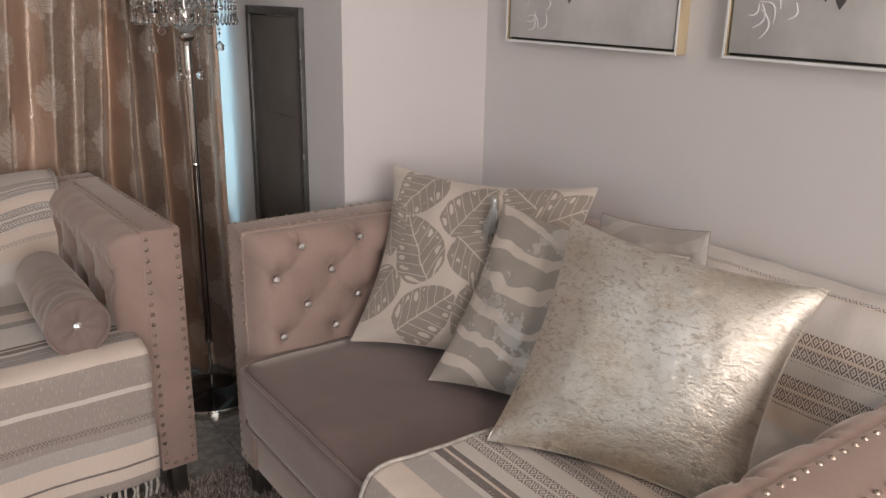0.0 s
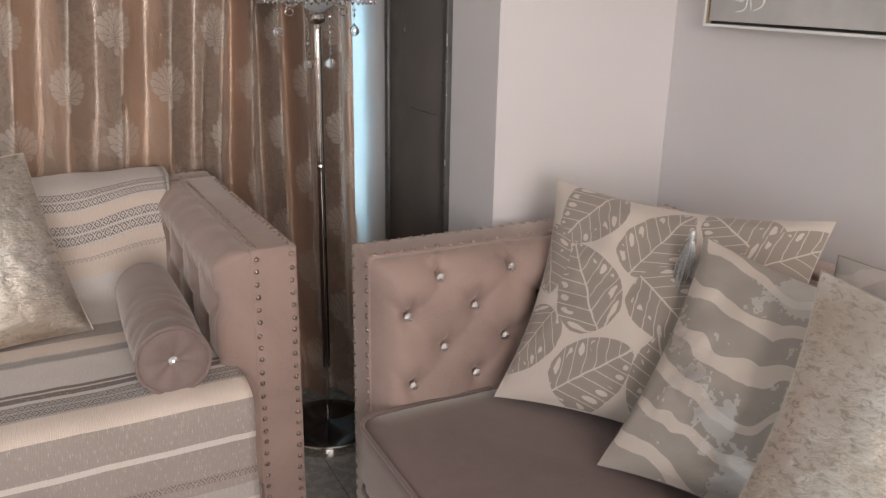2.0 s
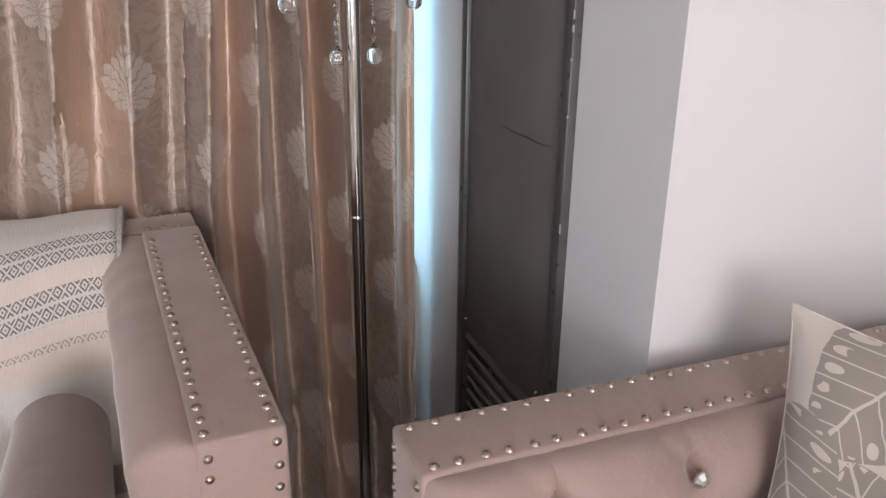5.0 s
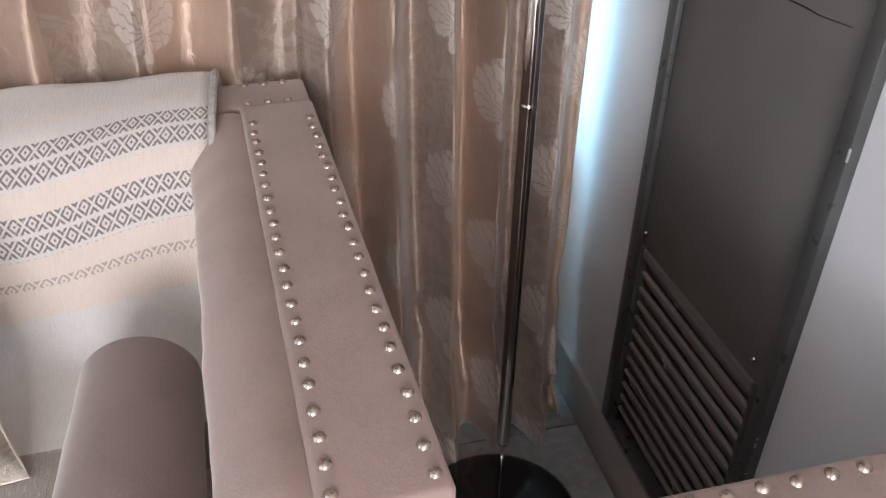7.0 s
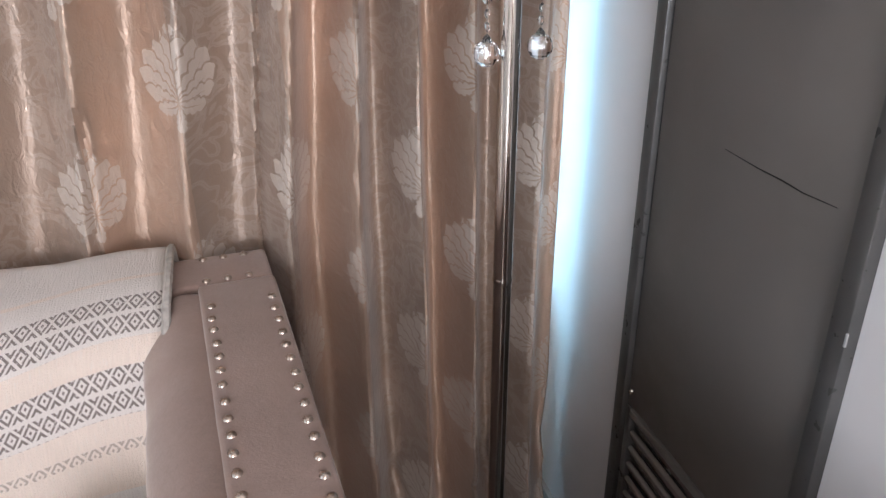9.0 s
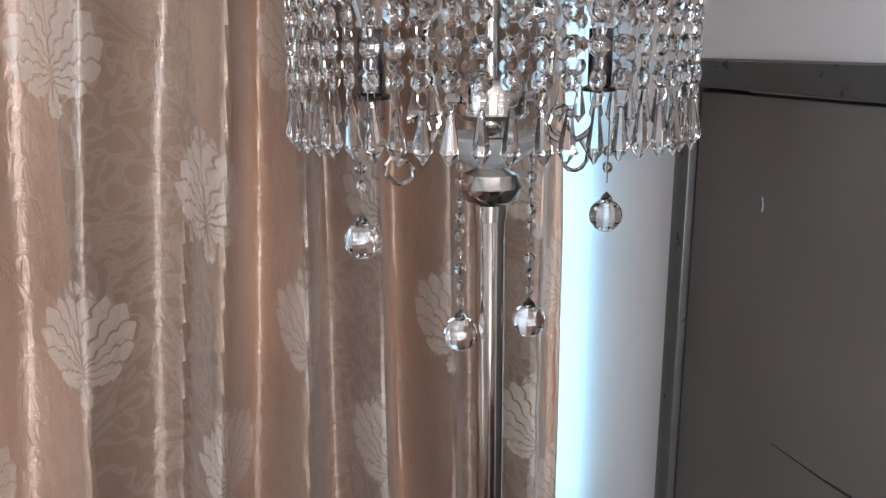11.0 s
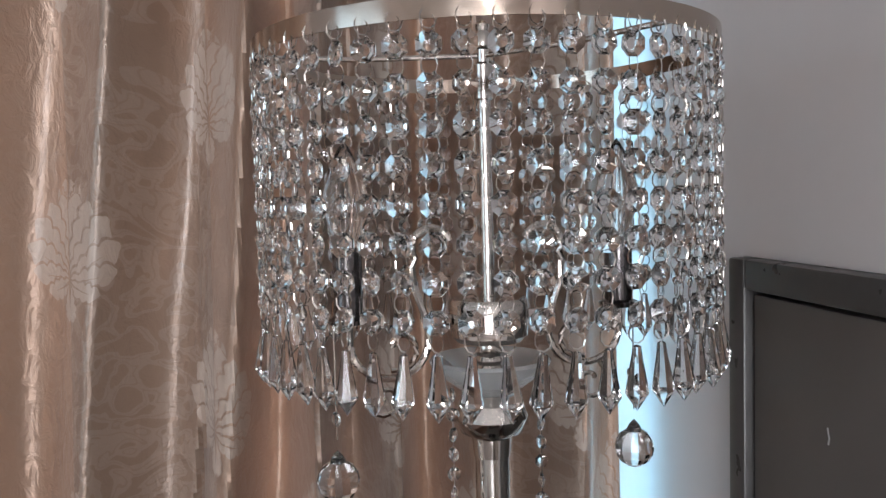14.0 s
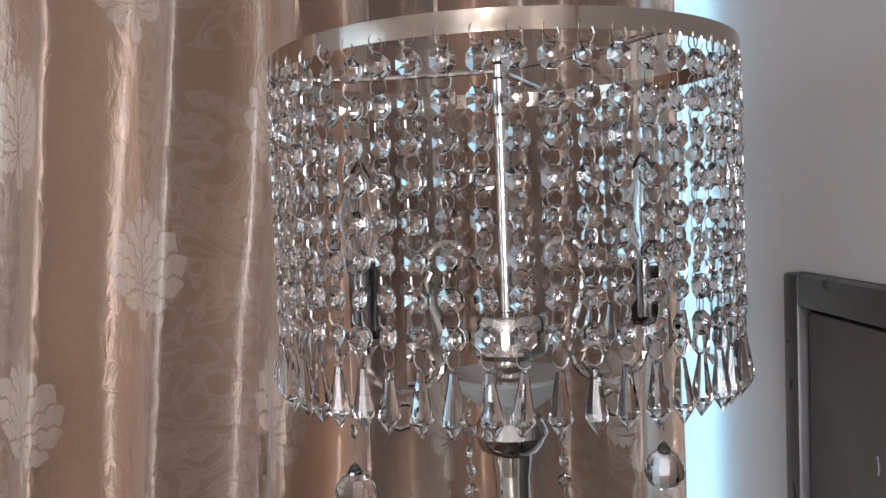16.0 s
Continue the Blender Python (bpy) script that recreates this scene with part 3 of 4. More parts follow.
def cupboard_door():
    d = thing("cupboard_door", "dark brown-grey enamel cupboard door with louvred bottom, scratched", "cupboard door")
    f = 0.026
    fx0, fx1 = CX - 0.014, CX + 0.05
    for y0, y1, z0, z1 in ((PY0, PY0 + f, PZ0, PZ1), (PY1 - f, PY1, PZ0, PZ1), (PY0 + f, PY1 - f, PZ1 - f, PZ1), (PY0 + f, PY1 - f, PZ0, PZ0 + f * 0.6)):
        part("frame", box(fx0, fx1, y0 + 0.0005, y1 - 0.0005, z0 + 0.0005, z1 - 0.0005, bevel=0.003), M_FRAME, d, "charcoal enamelled frame with chipped edges")
    front = CX - 0.011
    y0, y1, lt = PY0 + f + 0.003, PY1 - f - 0.003, 0.52
    part("panel", box(front + 0.004, front + 0.03, y0, y1, lt, PZ1 - f - 0.003, bevel=0.002), M_DOOR, d)
    part("stile", box(front + 0.002, front + 0.028, y0, y0 + 0.012, PZ0 + 0.018, lt - 0.001, bevel=0.002), M_FRAME, d)
    part("stile", box(front + 0.002, front + 0.028, y1 - 0.012, y1, PZ0 + 0.018, lt - 0.001, bevel=0.002), M_FRAME, d)
    k = 12
    for i in range(k):
        z = lt - 0.028 - i * (lt - PZ0 - 0.04) / k
        bm = box(-0.0148, 0.0148, y0 + 0.0125, y1 - 0.0125, -0.004, 0.004, bevel=0.0028, segs=3)
        part("slat", moved(bm, pose(front + 0.012, 0, z, 0, -108, 0)), M_SLAT, d)
    part("backing", box(front + 0.044, front + 0.049, y0, y1, PZ0 + 0.02, lt), M_FRAME, d, smooth=False)
    part("rail", box(front + 0.0, front + 0.02, y0 + 0.0125, y1 - 0.0125, lt - 0.016, lt - 0.001, bevel=0.003), M_DOOR, d)
    for y, z in ((2.243, 0.548), (2.548, 0.545)):
        part("screw", moved(lathe([(0, 0.004), (0.003, 0.0035), (0.0045, 0.001), (0.0045, 0)], 10), pose(front + 0.004, y, z, 0, -90, 0)), M_CHROME, d)
    s = tube([(front + 0.0040, 2.42, 0.966), (front + 0.0034, 2.36, 0.9655), (front + 0.0030, 2.32, 0.967), (front + 0.0034, 2.29, 0.966), (front + 0.003, 2.243, 0.970)], lambda t: 0.0004 + 0.0006 * math.sin(math.pi * t) ** 2, 5)
    part("scratch", s, M_SCRATCH, d, "thin dark scratch in the enamel")
    part("scratch", tube([(front + 0.0035, 2.459, 1.174), (front + 0.0035, 2.457, 1.167), (front + 0.0035, 2.458, 1.162)], 0.0007, 5), M_CHIP, d, "small pale scratch")
    rng = random.Random(4)
    for i in range(9):
        z = PZ0 + 0.1 + rng.random() * 1.0
        h = 0.003 + rng.random() ** 3 * 0.03
        part("chip", box(CX - 0.0152, CX - 0.0125, PY0 - 0.0008, PY0 + 0.0010 + rng.random() * 0.0012, z, z + h, bevel=0.0006, segs=1), M_CHIP, d, "chipped paint on the frame's edge")
    return d


cupboard_door()


def ceiling_light():
    c = thing("ceiling_light", "round white flush ceiling light, switched on", "ceiling light", pose(0.2, -1.4, 0))
    part("housing", lathe([(0.0, 2.5995), (0.24, 2.5995), (0.245, 2.59), (0.24, 2.545), (0.225, 2.542), (0.225, 2.56), (0.0, 2.56)], 48), M_WHITE, c)
    part("diffuser", lathe([(0.0, 2.552), (0.2245, 2.552), (0.2245, 2.545), (0.18, 2.54), (0.0, 2.536)], 48), M_GLOW, c, "glowing white diffuser")
    return c


ceiling_light()

# ---- curtain ----
CRESTS = [0.235 - 0.13 * k for k in range(13, 0, -1)] + [0.235, 0.365, 0.488, 0.618, 0.709, 0.790, 0.868, 0.970, 1.085]
CUR0, CUR1, CURY = -1.34, 1.038, 2.762


def curtain_y(x, z):
    """Rounded folds, crest to crest; narrower and deeper beside the lamp."""
    xx = x - 0.09 * max(-0.15, min(0.6, z - 0.95)) * (1 - smoothstep(0.62, 0.80, x)) + 0.010 * noise.noise((x * 1.7, z * 0.9, 3.1)) + 0.004 * noise.noise((x * 9, z * 1.6, 0.5))
    s = float(np.interp(xx, CRESTS, range(len(CRESTS))))
    right = smoothstep(0.52, 0.66, x)
    depth = 0.054 + 0.046 * right + 0.010 * noise.noise((round(s) * 1.7, z * 0.7, 7.0))
    crest = 0.5 + 0.5 * math.cos(2 * math.pi * s)
    soft = 0.17 + 0.20 * right
    y = -depth * (math.hypot(1, soft) - math.hypot(math.sin(math.pi * s), soft)) / (math.hypot(1, soft) - soft)
    # one crest splits in two low down, a tight tuck runs beside another
    y += 0.016 * math.exp(-((xx - 0.371) / 0.006) ** 2) * (1 - smoothstep(0.92, 1.02, z))
    y += 0.022 * math.exp(-((xx - 0.588) / 0.005) ** 2) * (1 - smoothstep(1.10, 1.25, z))
    y += 0.006 * noise.noise((x * 14, z * 5, 1.0)) + 0.0035 * crest * noise.noise((x * 36, z * 22, 5.0))
    low = (1 - smoothstep(0.0, 0.50, z)) * smoothstep(0.50, 0.62, x)
    y -= 0.075 * low * low + 0.050 * low * noise.noise((x * 11, z * 13, 2.0)) + 0.024 * low * noise.noise((x * 22, z * 30, 8.0))
    return CURY + 0.020 + 0.012 * right + y


WEAVE_U, WEAVE_V = 0.0, 0.0


def curtain():
    c = thing("curtain", "brown satin damask curtain hanging in folds to the floor", "curtain")
    n = 640
    xs = np.linspace(CUR0, CUR1, n + 1)
    arc = np.concatenate([[0], np.cumsum(np.hypot(np.diff(xs), np.diff([curtain_y(x, 1.1) for x in xs])))])
    H = 2.42
    # one half repeat of the weave from crest to crest
    at_crest = np.interp(CRESTS, xs, arc)
    weave = np.interp(arc, at_crest, 0.165 * np.arange(len(CRESTS)))

    def f(a, b):
        x = CUR0 + (CUR1 - CUR0) * a
        z = H * (1 - b)
        low = 1 - smoothstep(0.0, 0.45, z)
        xx = x + 0.018 * low * noise.noise((x * 6, z * 9, 9.0)) - 0.015 * low * smoothstep(0.8, 1.05, x)
        return (xx, curtain_y(x, z), max(0.006, z + 0.03 * low * (0.5 + noise.noise((x * 8, 3, 1)))))

    bm = sheet(f, n, 110, lambda a, b: (float(weave[min(n, round(a * n))]) + WEAVE_U, H * (1 - b) + WEAVE_V))
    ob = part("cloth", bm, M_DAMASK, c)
    s = ob.modifiers.new("thick", "SOLIDIFY")
    s.thickness, s.offset = 0.003, 1
    part("curtain_rod", tube([(-1.5, CURY, 2.46), (CX - 0.02, CURY, 2.46)], 0.012, 12), M_DARKCHROME, c, "dark metal curtain rod")
    for x in CRESTS[::2]:
        part("curtain_ring", tube([(x, CURY + 0.02 * math.cos(t), 2.452 + 0.024 * math.sin(t)) for t in np.linspace(0, 2 * math.pi, 17)[:-1]], 0.0025, 6, True), M_DARKCHROME, c)
    for x in (-1.42, CX - 0.06):
        part("bracket", box(x - 0.01, x + 0.01, CURY + 0.005, NY - 0.0005, 2.45, 2.47, bevel=0.003), M_DARKCHROME, c)
    return c


curtain()

# ---- sofas ----
ARM_H, ARM_T, PAD_T, SEAT_Z = 0.77, 0.098, 0.078, 0.485
BUTTON_ROWS = [(0.726, (0.131, 0.297, 0.463)), (0.652, (0.061, 0.213, 0.373, 0.53)), (0.571, (0.144, 0.289, 0.443)), (0.497, (0.074, 0.221, 0.372, 0.53))]


def padding(w, h, T, R, buttons, nu, nv, seed=0.0, square=1.0):
    """An upholstered slab: width along x, height along z, swelling towards -y, dimpled at the buttons."""
    def f(a, b):
        b = 1 - (1 - b) ** 1.5
        x, z = w * a, h * b
        e = []
        for d in (x, (w - x) * square, z * 3, h - z):
            t = min(1, d / R)
            e.append((1 - (1 - t) ** 2.2) ** 0.7)
        y = T * e[0] * e[1] * e[2] * e[3]
        for bx, bz in buttons:
            r2 = ((x - bx) ** 2 + (z - bz) ** 2)
            y -= 0.017 * math.exp(-r2 / 0.0010) + 0.010 * math.exp(-r2 / 0.00012)
            fold = math.exp(-((x - bx - 0.12 * (z - bz)) / 0.0055) ** 2) * (smoothstep(0, 0.01, z - bz) * (1 - smoothstep(0.01, 0.06, z - bz)))
            y -= 0.012 * fold
            for s in (-1, 1):
                along, across = (x - bx) * 0.72 * s + (z - bz) * 0.69, (x - bx) * 0.69 * s - (z - bz) * 0.72
                if 0 < along < 0.1:
                    y -= 0.0095 * math.exp(-(across / 0.007) ** 2) * (1 - along / 0.1)
        y += 0.003 * noise.noise((x * 9 + seed, z * 9, 4)) + 0.0012 * noise.noise((x * 30 + seed, z * 22, 1))
        # the top rolls over, sunk at the seam
        roll = smoothstep(h - 0.05, h, z)
        swell = math.sin(math.pi * min(1, max(0, y / T)))
        return (x, -max(0.002, y), z + roll * (0.012 * swell - 0.005 + 0.002 * noise.noise((x * 16 + seed, 3, 4))))
    return sheet(f, nu, nv, back=lambda a, b: (w * a, 0.0, h * b))


def gem_mesh():
    bm = lathe([(0, 0.0088), (0.0050, 0.0076), (0.0105, 0.003), (0.0105, 0), (0, -0.001)], 8)
    me = bpy.data.meshes.new("crystal_button")
    bm.to_mesh(me), bm.free()
    me.materials.append(M_GEM)
    return me


def gem_mat():
    n = Nodes("crystal_button")
    n.set(Base_Color=(0.86, 0.84, 0.82), Metallic=0.85, Roughness=0.12)
    return n.mat


M_GEM = gem_mat()
GEM = gem_mesh()


def nail_mesh():
    bm = lathe([(0, 0.0044), (0.0028, 0.0037), (0.0050, 0.0018), (0.0057, 0.0)], 10)
    me = bpy.data.meshes.new("nail")
    bm.to_mesh(me), bm.free()
    me.materials.append(M_NAIL)
    me.polygons.foreach_set("use_smooth", [True] * len(me.polygons))
    return me


NAIL = nail_mesh()


def shared(name, mesh, parent, m):
    ob = new(name, mesh)
    ob.parent, ob.matrix_basis = parent, m
    return ob


def cushion_block(x0, x1, y0, y1, z0, z1, r, dome):
    bm = box(x0, x1, y0, y1, z0, z1)
    bmesh.ops.subdivide_edges(bm, edges=bm.edges[:], cuts=14, use_grid_fill=True)
    cx, cy, cz = (x0 + x1) / 2, (y0 + y1) / 2, (z0 + z1) / 2
    hx, hy, hz = (x1 - x0) / 2, (y1 - y0) / 2, (z1 - z0) / 2
    for v in bm.verts:
        p = Vector((v.co.x - cx, v.co.y - cy, v.co.z - cz))
        q = Vector((max(-hx + r, min(hx - r, p.x)), max(-hy + r, min(hy - r, p.y)), max(-hz + r, min(hz - r, p.z))))
        d = p - q
        if d.length > 1e-6:
            p = q + d.normalized() * r
        k = (1 - (p.x / hx) ** 4) * (1 - (p.y / hy) ** 4)
        if p.z > 0:
            p.z += dome * k + 0.004 * noise.noise((v.co.x * 6, v.co.y * 6, 2))
        v.co = (p.x + cx, p.y + cy, p.z + cz)
    return bm


def sofa(name, label, L, D, at, seats, gems):
    """Local frame: length along x, arm fronts at y = 0, back at y = D."""
    s = thing(name, label, "sofa", at)
    h = L / 2
    inner = h - ARM_T - PAD_T
    part("base_frame", box(-h + ARM_T + 0.001, h - ARM_T - 0.001, 0.006, D - 0.10, 0.11, 0.30, bevel=0.008), M_VELVET, s)
    step = 2 * inner / seats
    for i in range(seats):
        a, b = -inner + i * step + 0.002, -inner + (i + 1) * step - 0.002
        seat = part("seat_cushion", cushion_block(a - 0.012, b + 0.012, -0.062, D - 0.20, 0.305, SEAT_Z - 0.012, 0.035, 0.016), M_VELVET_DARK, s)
        for z in (SEAT_Z - 0.022, 0.318):
            y1, r = -0.060, 0.05
            pts = [(a - 0.008, 0.25, z), (a - 0.010, 0.05, z)] + [(a - 0.010 + r - r * math.cos(t), y1 + r - r * math.sin(t), z) for t in np.linspace(0.15, math.pi / 2, 8)]
            pts += [(b + 0.010 - r + r * math.sin(t), y1 + r - r * math.cos(t), z) for t in np.linspace(0, math.pi / 2 - 0.15, 8)] + [(b + 0.010, 0.05, z), (b + 0.008, 0.25, z)]
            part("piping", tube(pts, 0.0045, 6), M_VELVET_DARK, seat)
    part("back_frame", box(-h + 0.0015, h - 0.0015, D - 0.085, D, 0.11, ARM_H - 0.002, bevel=0.007, segs=3), M_VELVET, s)
    part("back_padding", moved(padding(2 * inner + 2 * PAD_T - 0.004, ARM_H - 0.32, 0.10, 0.06, [(0.09 + 0.16 * i + (0.08 if j % 2 else 0), z - 0.31) for j, (z, _) in enumerate(BUTTON_ROWS) for i in range(int(2 * inner / 0.16))], 120, 40),
                               pose(-inner - PAD_T + 0.002, D - 0.0855, 0.31)), M_VELVET, s)
    for side in (-1, 1):
        x0, x1 = sorted((side * h, side * (h - ARM_T)))
        part("arm_panel", box(x0, x1, 0, D - 0.0855, 0.11, ARM_H, bevel=0.006, segs=3), M_VELVET, s)
        # the padding's height axis starts at the seat frame
        w, ph, z0 = D - 0.10, ARM_H - 0.225 - 0.0015, 0.225
        bl = [(y, z - z0) for z, ys in BUTTON_ROWS[0 if gems else 1:] for y in ys if y < w - 0.1]
        bm = padding(w, ph, PAD_T, 0.062 if gems else 0.045, bl, 110, 70, side * 3.0, 12.0)
        if side > 0:
            m = Matrix(((0, 1, 0, h - ARM_T + 0.006), (1, 0, 0, 0.002), (0, 0, 1, z0), (0, 0, 0, 1)))
        else:
            m = Matrix(((0, -1, 0, -h + ARM_T - 0.006), (1, 0, 0, 0.002), (0, 0, 1, z0), (0, 0, 0, 1)))
        bm.transform(m)
        bmesh.ops.recalc_face_normals(bm, faces=bm.faces[:])
        pad = part("arm_padding", bm, M_VELVET, s)
        for y, z in bl if gems else ():
            shared("crystal_button", GEM, pad, pose(side * (h - ARM_T - PAD_T + 0.025), y + 0.002, z + z0, 0, -90 * side, 0))
        edge_in, edge_out = side * (h - ARM_T + 0.012), side * (h - 0.012)
        nz = int((ARM_H - 0.15) / 0.028)
        for i in range(nz + 1):
            for x in (edge_in, edge_out):
                shared("nail", NAIL, s, pose(x + random.uniform(-0.001, 0.001), 0.0, 0.135 + i * 0.028 + random.uniform(-0.0015, 0.0015), 90, 0, 0))
        ny = int((D - 0.12) / 0.028)
        for i in range(ny):
            for x in (edge_in, edge_out):
                shared("nail", NAIL, s, pose(x + random.uniform(-0.001, 0.001), 0.018 + i * 0.028 + random.uniform(-0.0015, 0.0015), ARM_H))
        for x in np.arange(min(edge_in, edge_out) + 0.025, max(edge_in, edge_out) - 0.01, 0.027):
            shared("nail", NAIL, s, pose(x, 0.0, 0.127, 90, 0, 0))
        for x in np.arange(min(edge_in, edge_out), max(edge_in, edge_out) + 0.001, 0.027):
            for y in (D - 0.075, D - 0.012):
                shared("nail", NAIL, s, pose(x, y, ARM_H - 0.002))
        for y in (0.03, D - 0.05):
            part("leg", box(side * (h - 0.05) - 0.022, side * (h - 0.05) + 0.022, y - 0.018, y + 0.03, 0.0, 0.1098, bevel=0.006), M_LEG, s, "dark stained wooden leg")
    return s


S1R, S1F, S1B = 0.602, 1.955, 2.735
TILT_ONE = pose(S1R, S1F, 0, 0, 0, 2.1) @ pose(-S1R, -S1F, 0)
L1 = 2.1
sofa("sofa", "taupe velvet sofa with nailhead trim, draped with a throw", L1, S1B - S1F, TILT_ONE @ pose(S1R - L1 / 2, S1F, 0), 3, False)
S2F, S2Y1, S2Y0 = 0.707, 1.918, 0.37
sofa("loveseat", "taupe velvet loveseat with crystal-buttoned tufting and nailhead trim", S2Y1 - S2Y0, WX - 0.012 - S2F, pose(S2F, (S2Y0 + S2Y1) / 2, 0, 0, 0, -90), 1, True)

# ---- throws ----


def along(path, n):
    """n + 1 even points on a smooth path of (p, q) pairs, and the arc lengths."""
    P = np.array(path, float)
    for _ in range(3):
        Q = [P[0]]
        for a, b in zip(P, P[1:]):
            Q += [a * 0.75 + b * 0.25, a * 0.25 + b * 0.75]
        P = np.array(Q + [P[-1]])
    s = np.concatenate([[0], np.cumsum(np.hypot(*np.diff(P, axis=0).T))])
    t = np.linspace(0, s[-1], n + 1)
    return np.column_stack([np.interp(t, s, P[:, 0]), np.interp(t, s, P[:, 1])]), t


def fringe(parent, place, count, length, seed, name="fringe"):
    rng = random.Random(seed)
    bm = None
    for i in range(count):
        p, down = place(i / (count - 1))
        p = Vector(p)
        q = p + Vector((rng.uniform(-0.008, 0.008), rng.uniform(-0.004, 0.004), 0)) - Vector((0, 0, length * rng.uniform(0.75, 1.05)))
        mid = (p + q) / 2 + Vector((rng.uniform(-0.007, 0.007), rng.uniform(-0.004, 0.003), 0))
        t = tube([p, p * 0.7 + mid * 0.3, mid, q], lambda k: 0.0042 - 0.001 * abs(k - 0.4), 6, into=bm)
        bm = t
    return part(name, bm, M_FRINGE, parent, "knotted grey cotton tassels")


def throw_one():
    t = thing("throw", "cream and grey woven cotton throw with lozenge bands, over the sofa", "throw", TILT_ONE)
    path = [(2.742, 0.60), (2.762, 0.76), (2.755, 0.787), (2.70, 0.786), (2.645, 0.782), (2.600, 0.765), (2.560, 0.72), (2.535, 0.60), (2.515, 0.53), (2.46, 0.512), (2.2, 0.515), (1.98, 0.515), (1.895, 0.508), (1.872, 0.47), (1.868, 0.36), (1.872, 0.16)]
    P, S = along(path, 150)
    top = S[int(np.argmax(P[:, 1]))]
    xa, xb = -0.95, 0.452

    def f(a, b):
        i = min(150, round(b * 150))
        y, z = P[i]
        x = xb + (xa - xb) * a
        k = smoothstep(0.30, 1.4, S[i])
        edge = 0.006 * noise.noise((S[i] * 7, 0.3, 1)) * (1 - a) + 0.018 * k * (1 - a) + 0.026 * (1 - a) * (1 - smoothstep(0.12, 0.5, S[i]))
        bulge = 0.004 * noise.noise((x * 8, S[i] * 6, 2)) + 0.002 * noise.noise((x * 26, S[i] * 20, 6))
        wave = 0.012 * math.sin(x * 14 + 1.5) * math.exp(-((S[i] - 0.36) / 0.13) ** 2)
        hang = smoothstep(1.25, 1.6, S[i]) * 0.006 * math.sin(x * 21)
        return (x + edge, y - 0.013 - bulge - hang - abs(wave) * 0.3, z + 0.004 + bulge + wave * 0.4 + 0.005 * noise.noise((x * 11, 2.0, 5.0)) * (1 - smoothstep(0.1, 0.4, S[i])))

    bm = sheet(f, 90, 150, lambda a, b: ((xb - xa) * a, S[min(150, round(b * 150))] - top - 0.034 - 0.028 * smoothstep(0.04, 0.26, (xb - xa) * a) * (1 - smoothstep(0.28, 0.42, S[min(150, round(b * 150))] - top))))
    ob = part("cloth", bm, M_THROW, t)
    m = ob.modifiers.new("thick", "SOLIDIFY")
    m.thickness, m.offset = 0.005, 0
    fringe(t, lambda k: ((xb + 0.01 + (xa - xb) * k, 1.866, 0.168), None), 90, 0.07, 8)
    # rolled hem on the side by the arm
    hem = [f(0, b / 60) for b in range(2, 40)]
    part("hem", tube([(p[0] + 0.004, p[1] - 0.004, p[2] + 0.003) for p in hem], 0.0055, 6), M_FRINGE, t, "rolled pale hem")
    return t


throw_one()


def throw_two():
    t = thing("throw", "cream woven cotton throw with dark lozenge bands, over the loveseat", "throw")
    path = [(1.545, 0.64), (1.548, 0.76), (1.545, 0.79), (1.50, 0.795), (1.44, 0.79), (1.39, 0.77), (1.35, 0.70), (1.325, 0.60), (1.305, 0.53), (1.25, 0.508), (1.0, 0.512), (0.74, 0.508), (0.665, 0.505), (0.635, 0.47), (0.632, 0.36), (0.636, 0.22)]
    P, S = along(path, 140)
    top = S[int(np.argmax(P[:, 1]))]
    ya, yb = 0.565, 1.16

    def f(a, b):
        i = min(140, round(b * 140))
        x, z = P[i]
        k = smoothstep(0.5, 1.2, S[i])
        y = yb + (ya - yb) * a
        y += (1 - a) * (0.02 * noise.noise((S[i] * 5, 1, 1)) - 0.12 * smoothstep(0.25, 0.5, S[i]) * (1 - k) - 0.05 * k)
        bulge = 0.005 * noise.noise((y * 9, S[i] * 6, 8)) + 0.0025 * noise.noise((y * 30, S[i] * 18, 6))
        return (x - 0.004 - bulge, y, z + 0.005 + bulge)

    bm = sheet(f, 60, 140, lambda a, b: ((yb - ya) * a, S[min(140, round(b * 140))] - top - 0.03))
    for face in bm.faces:
        face.normal_flip()
    ob = part("cloth", bm, M_THROW_TWO, t)
    m = ob.modifiers.new("thick", "SOLIDIFY")
    m.thickness, m.offset = 0.005, 0
    edge = [f(0, b / 70) for b in range(4, 70)]
    part("hem", tube([(p[0] - 0.003, p[1] + 0.002, p[2] + 0.003) for p in edge], 0.0045, 6), M_FRINGE, t, "rolled pale hem")
    fringe(t, lambda k: ((0.634, 0.58 + 0.50 * k, 0.235), None), 34, 0.06, 5)
    return t


throw_two()

# ---- cushions ----


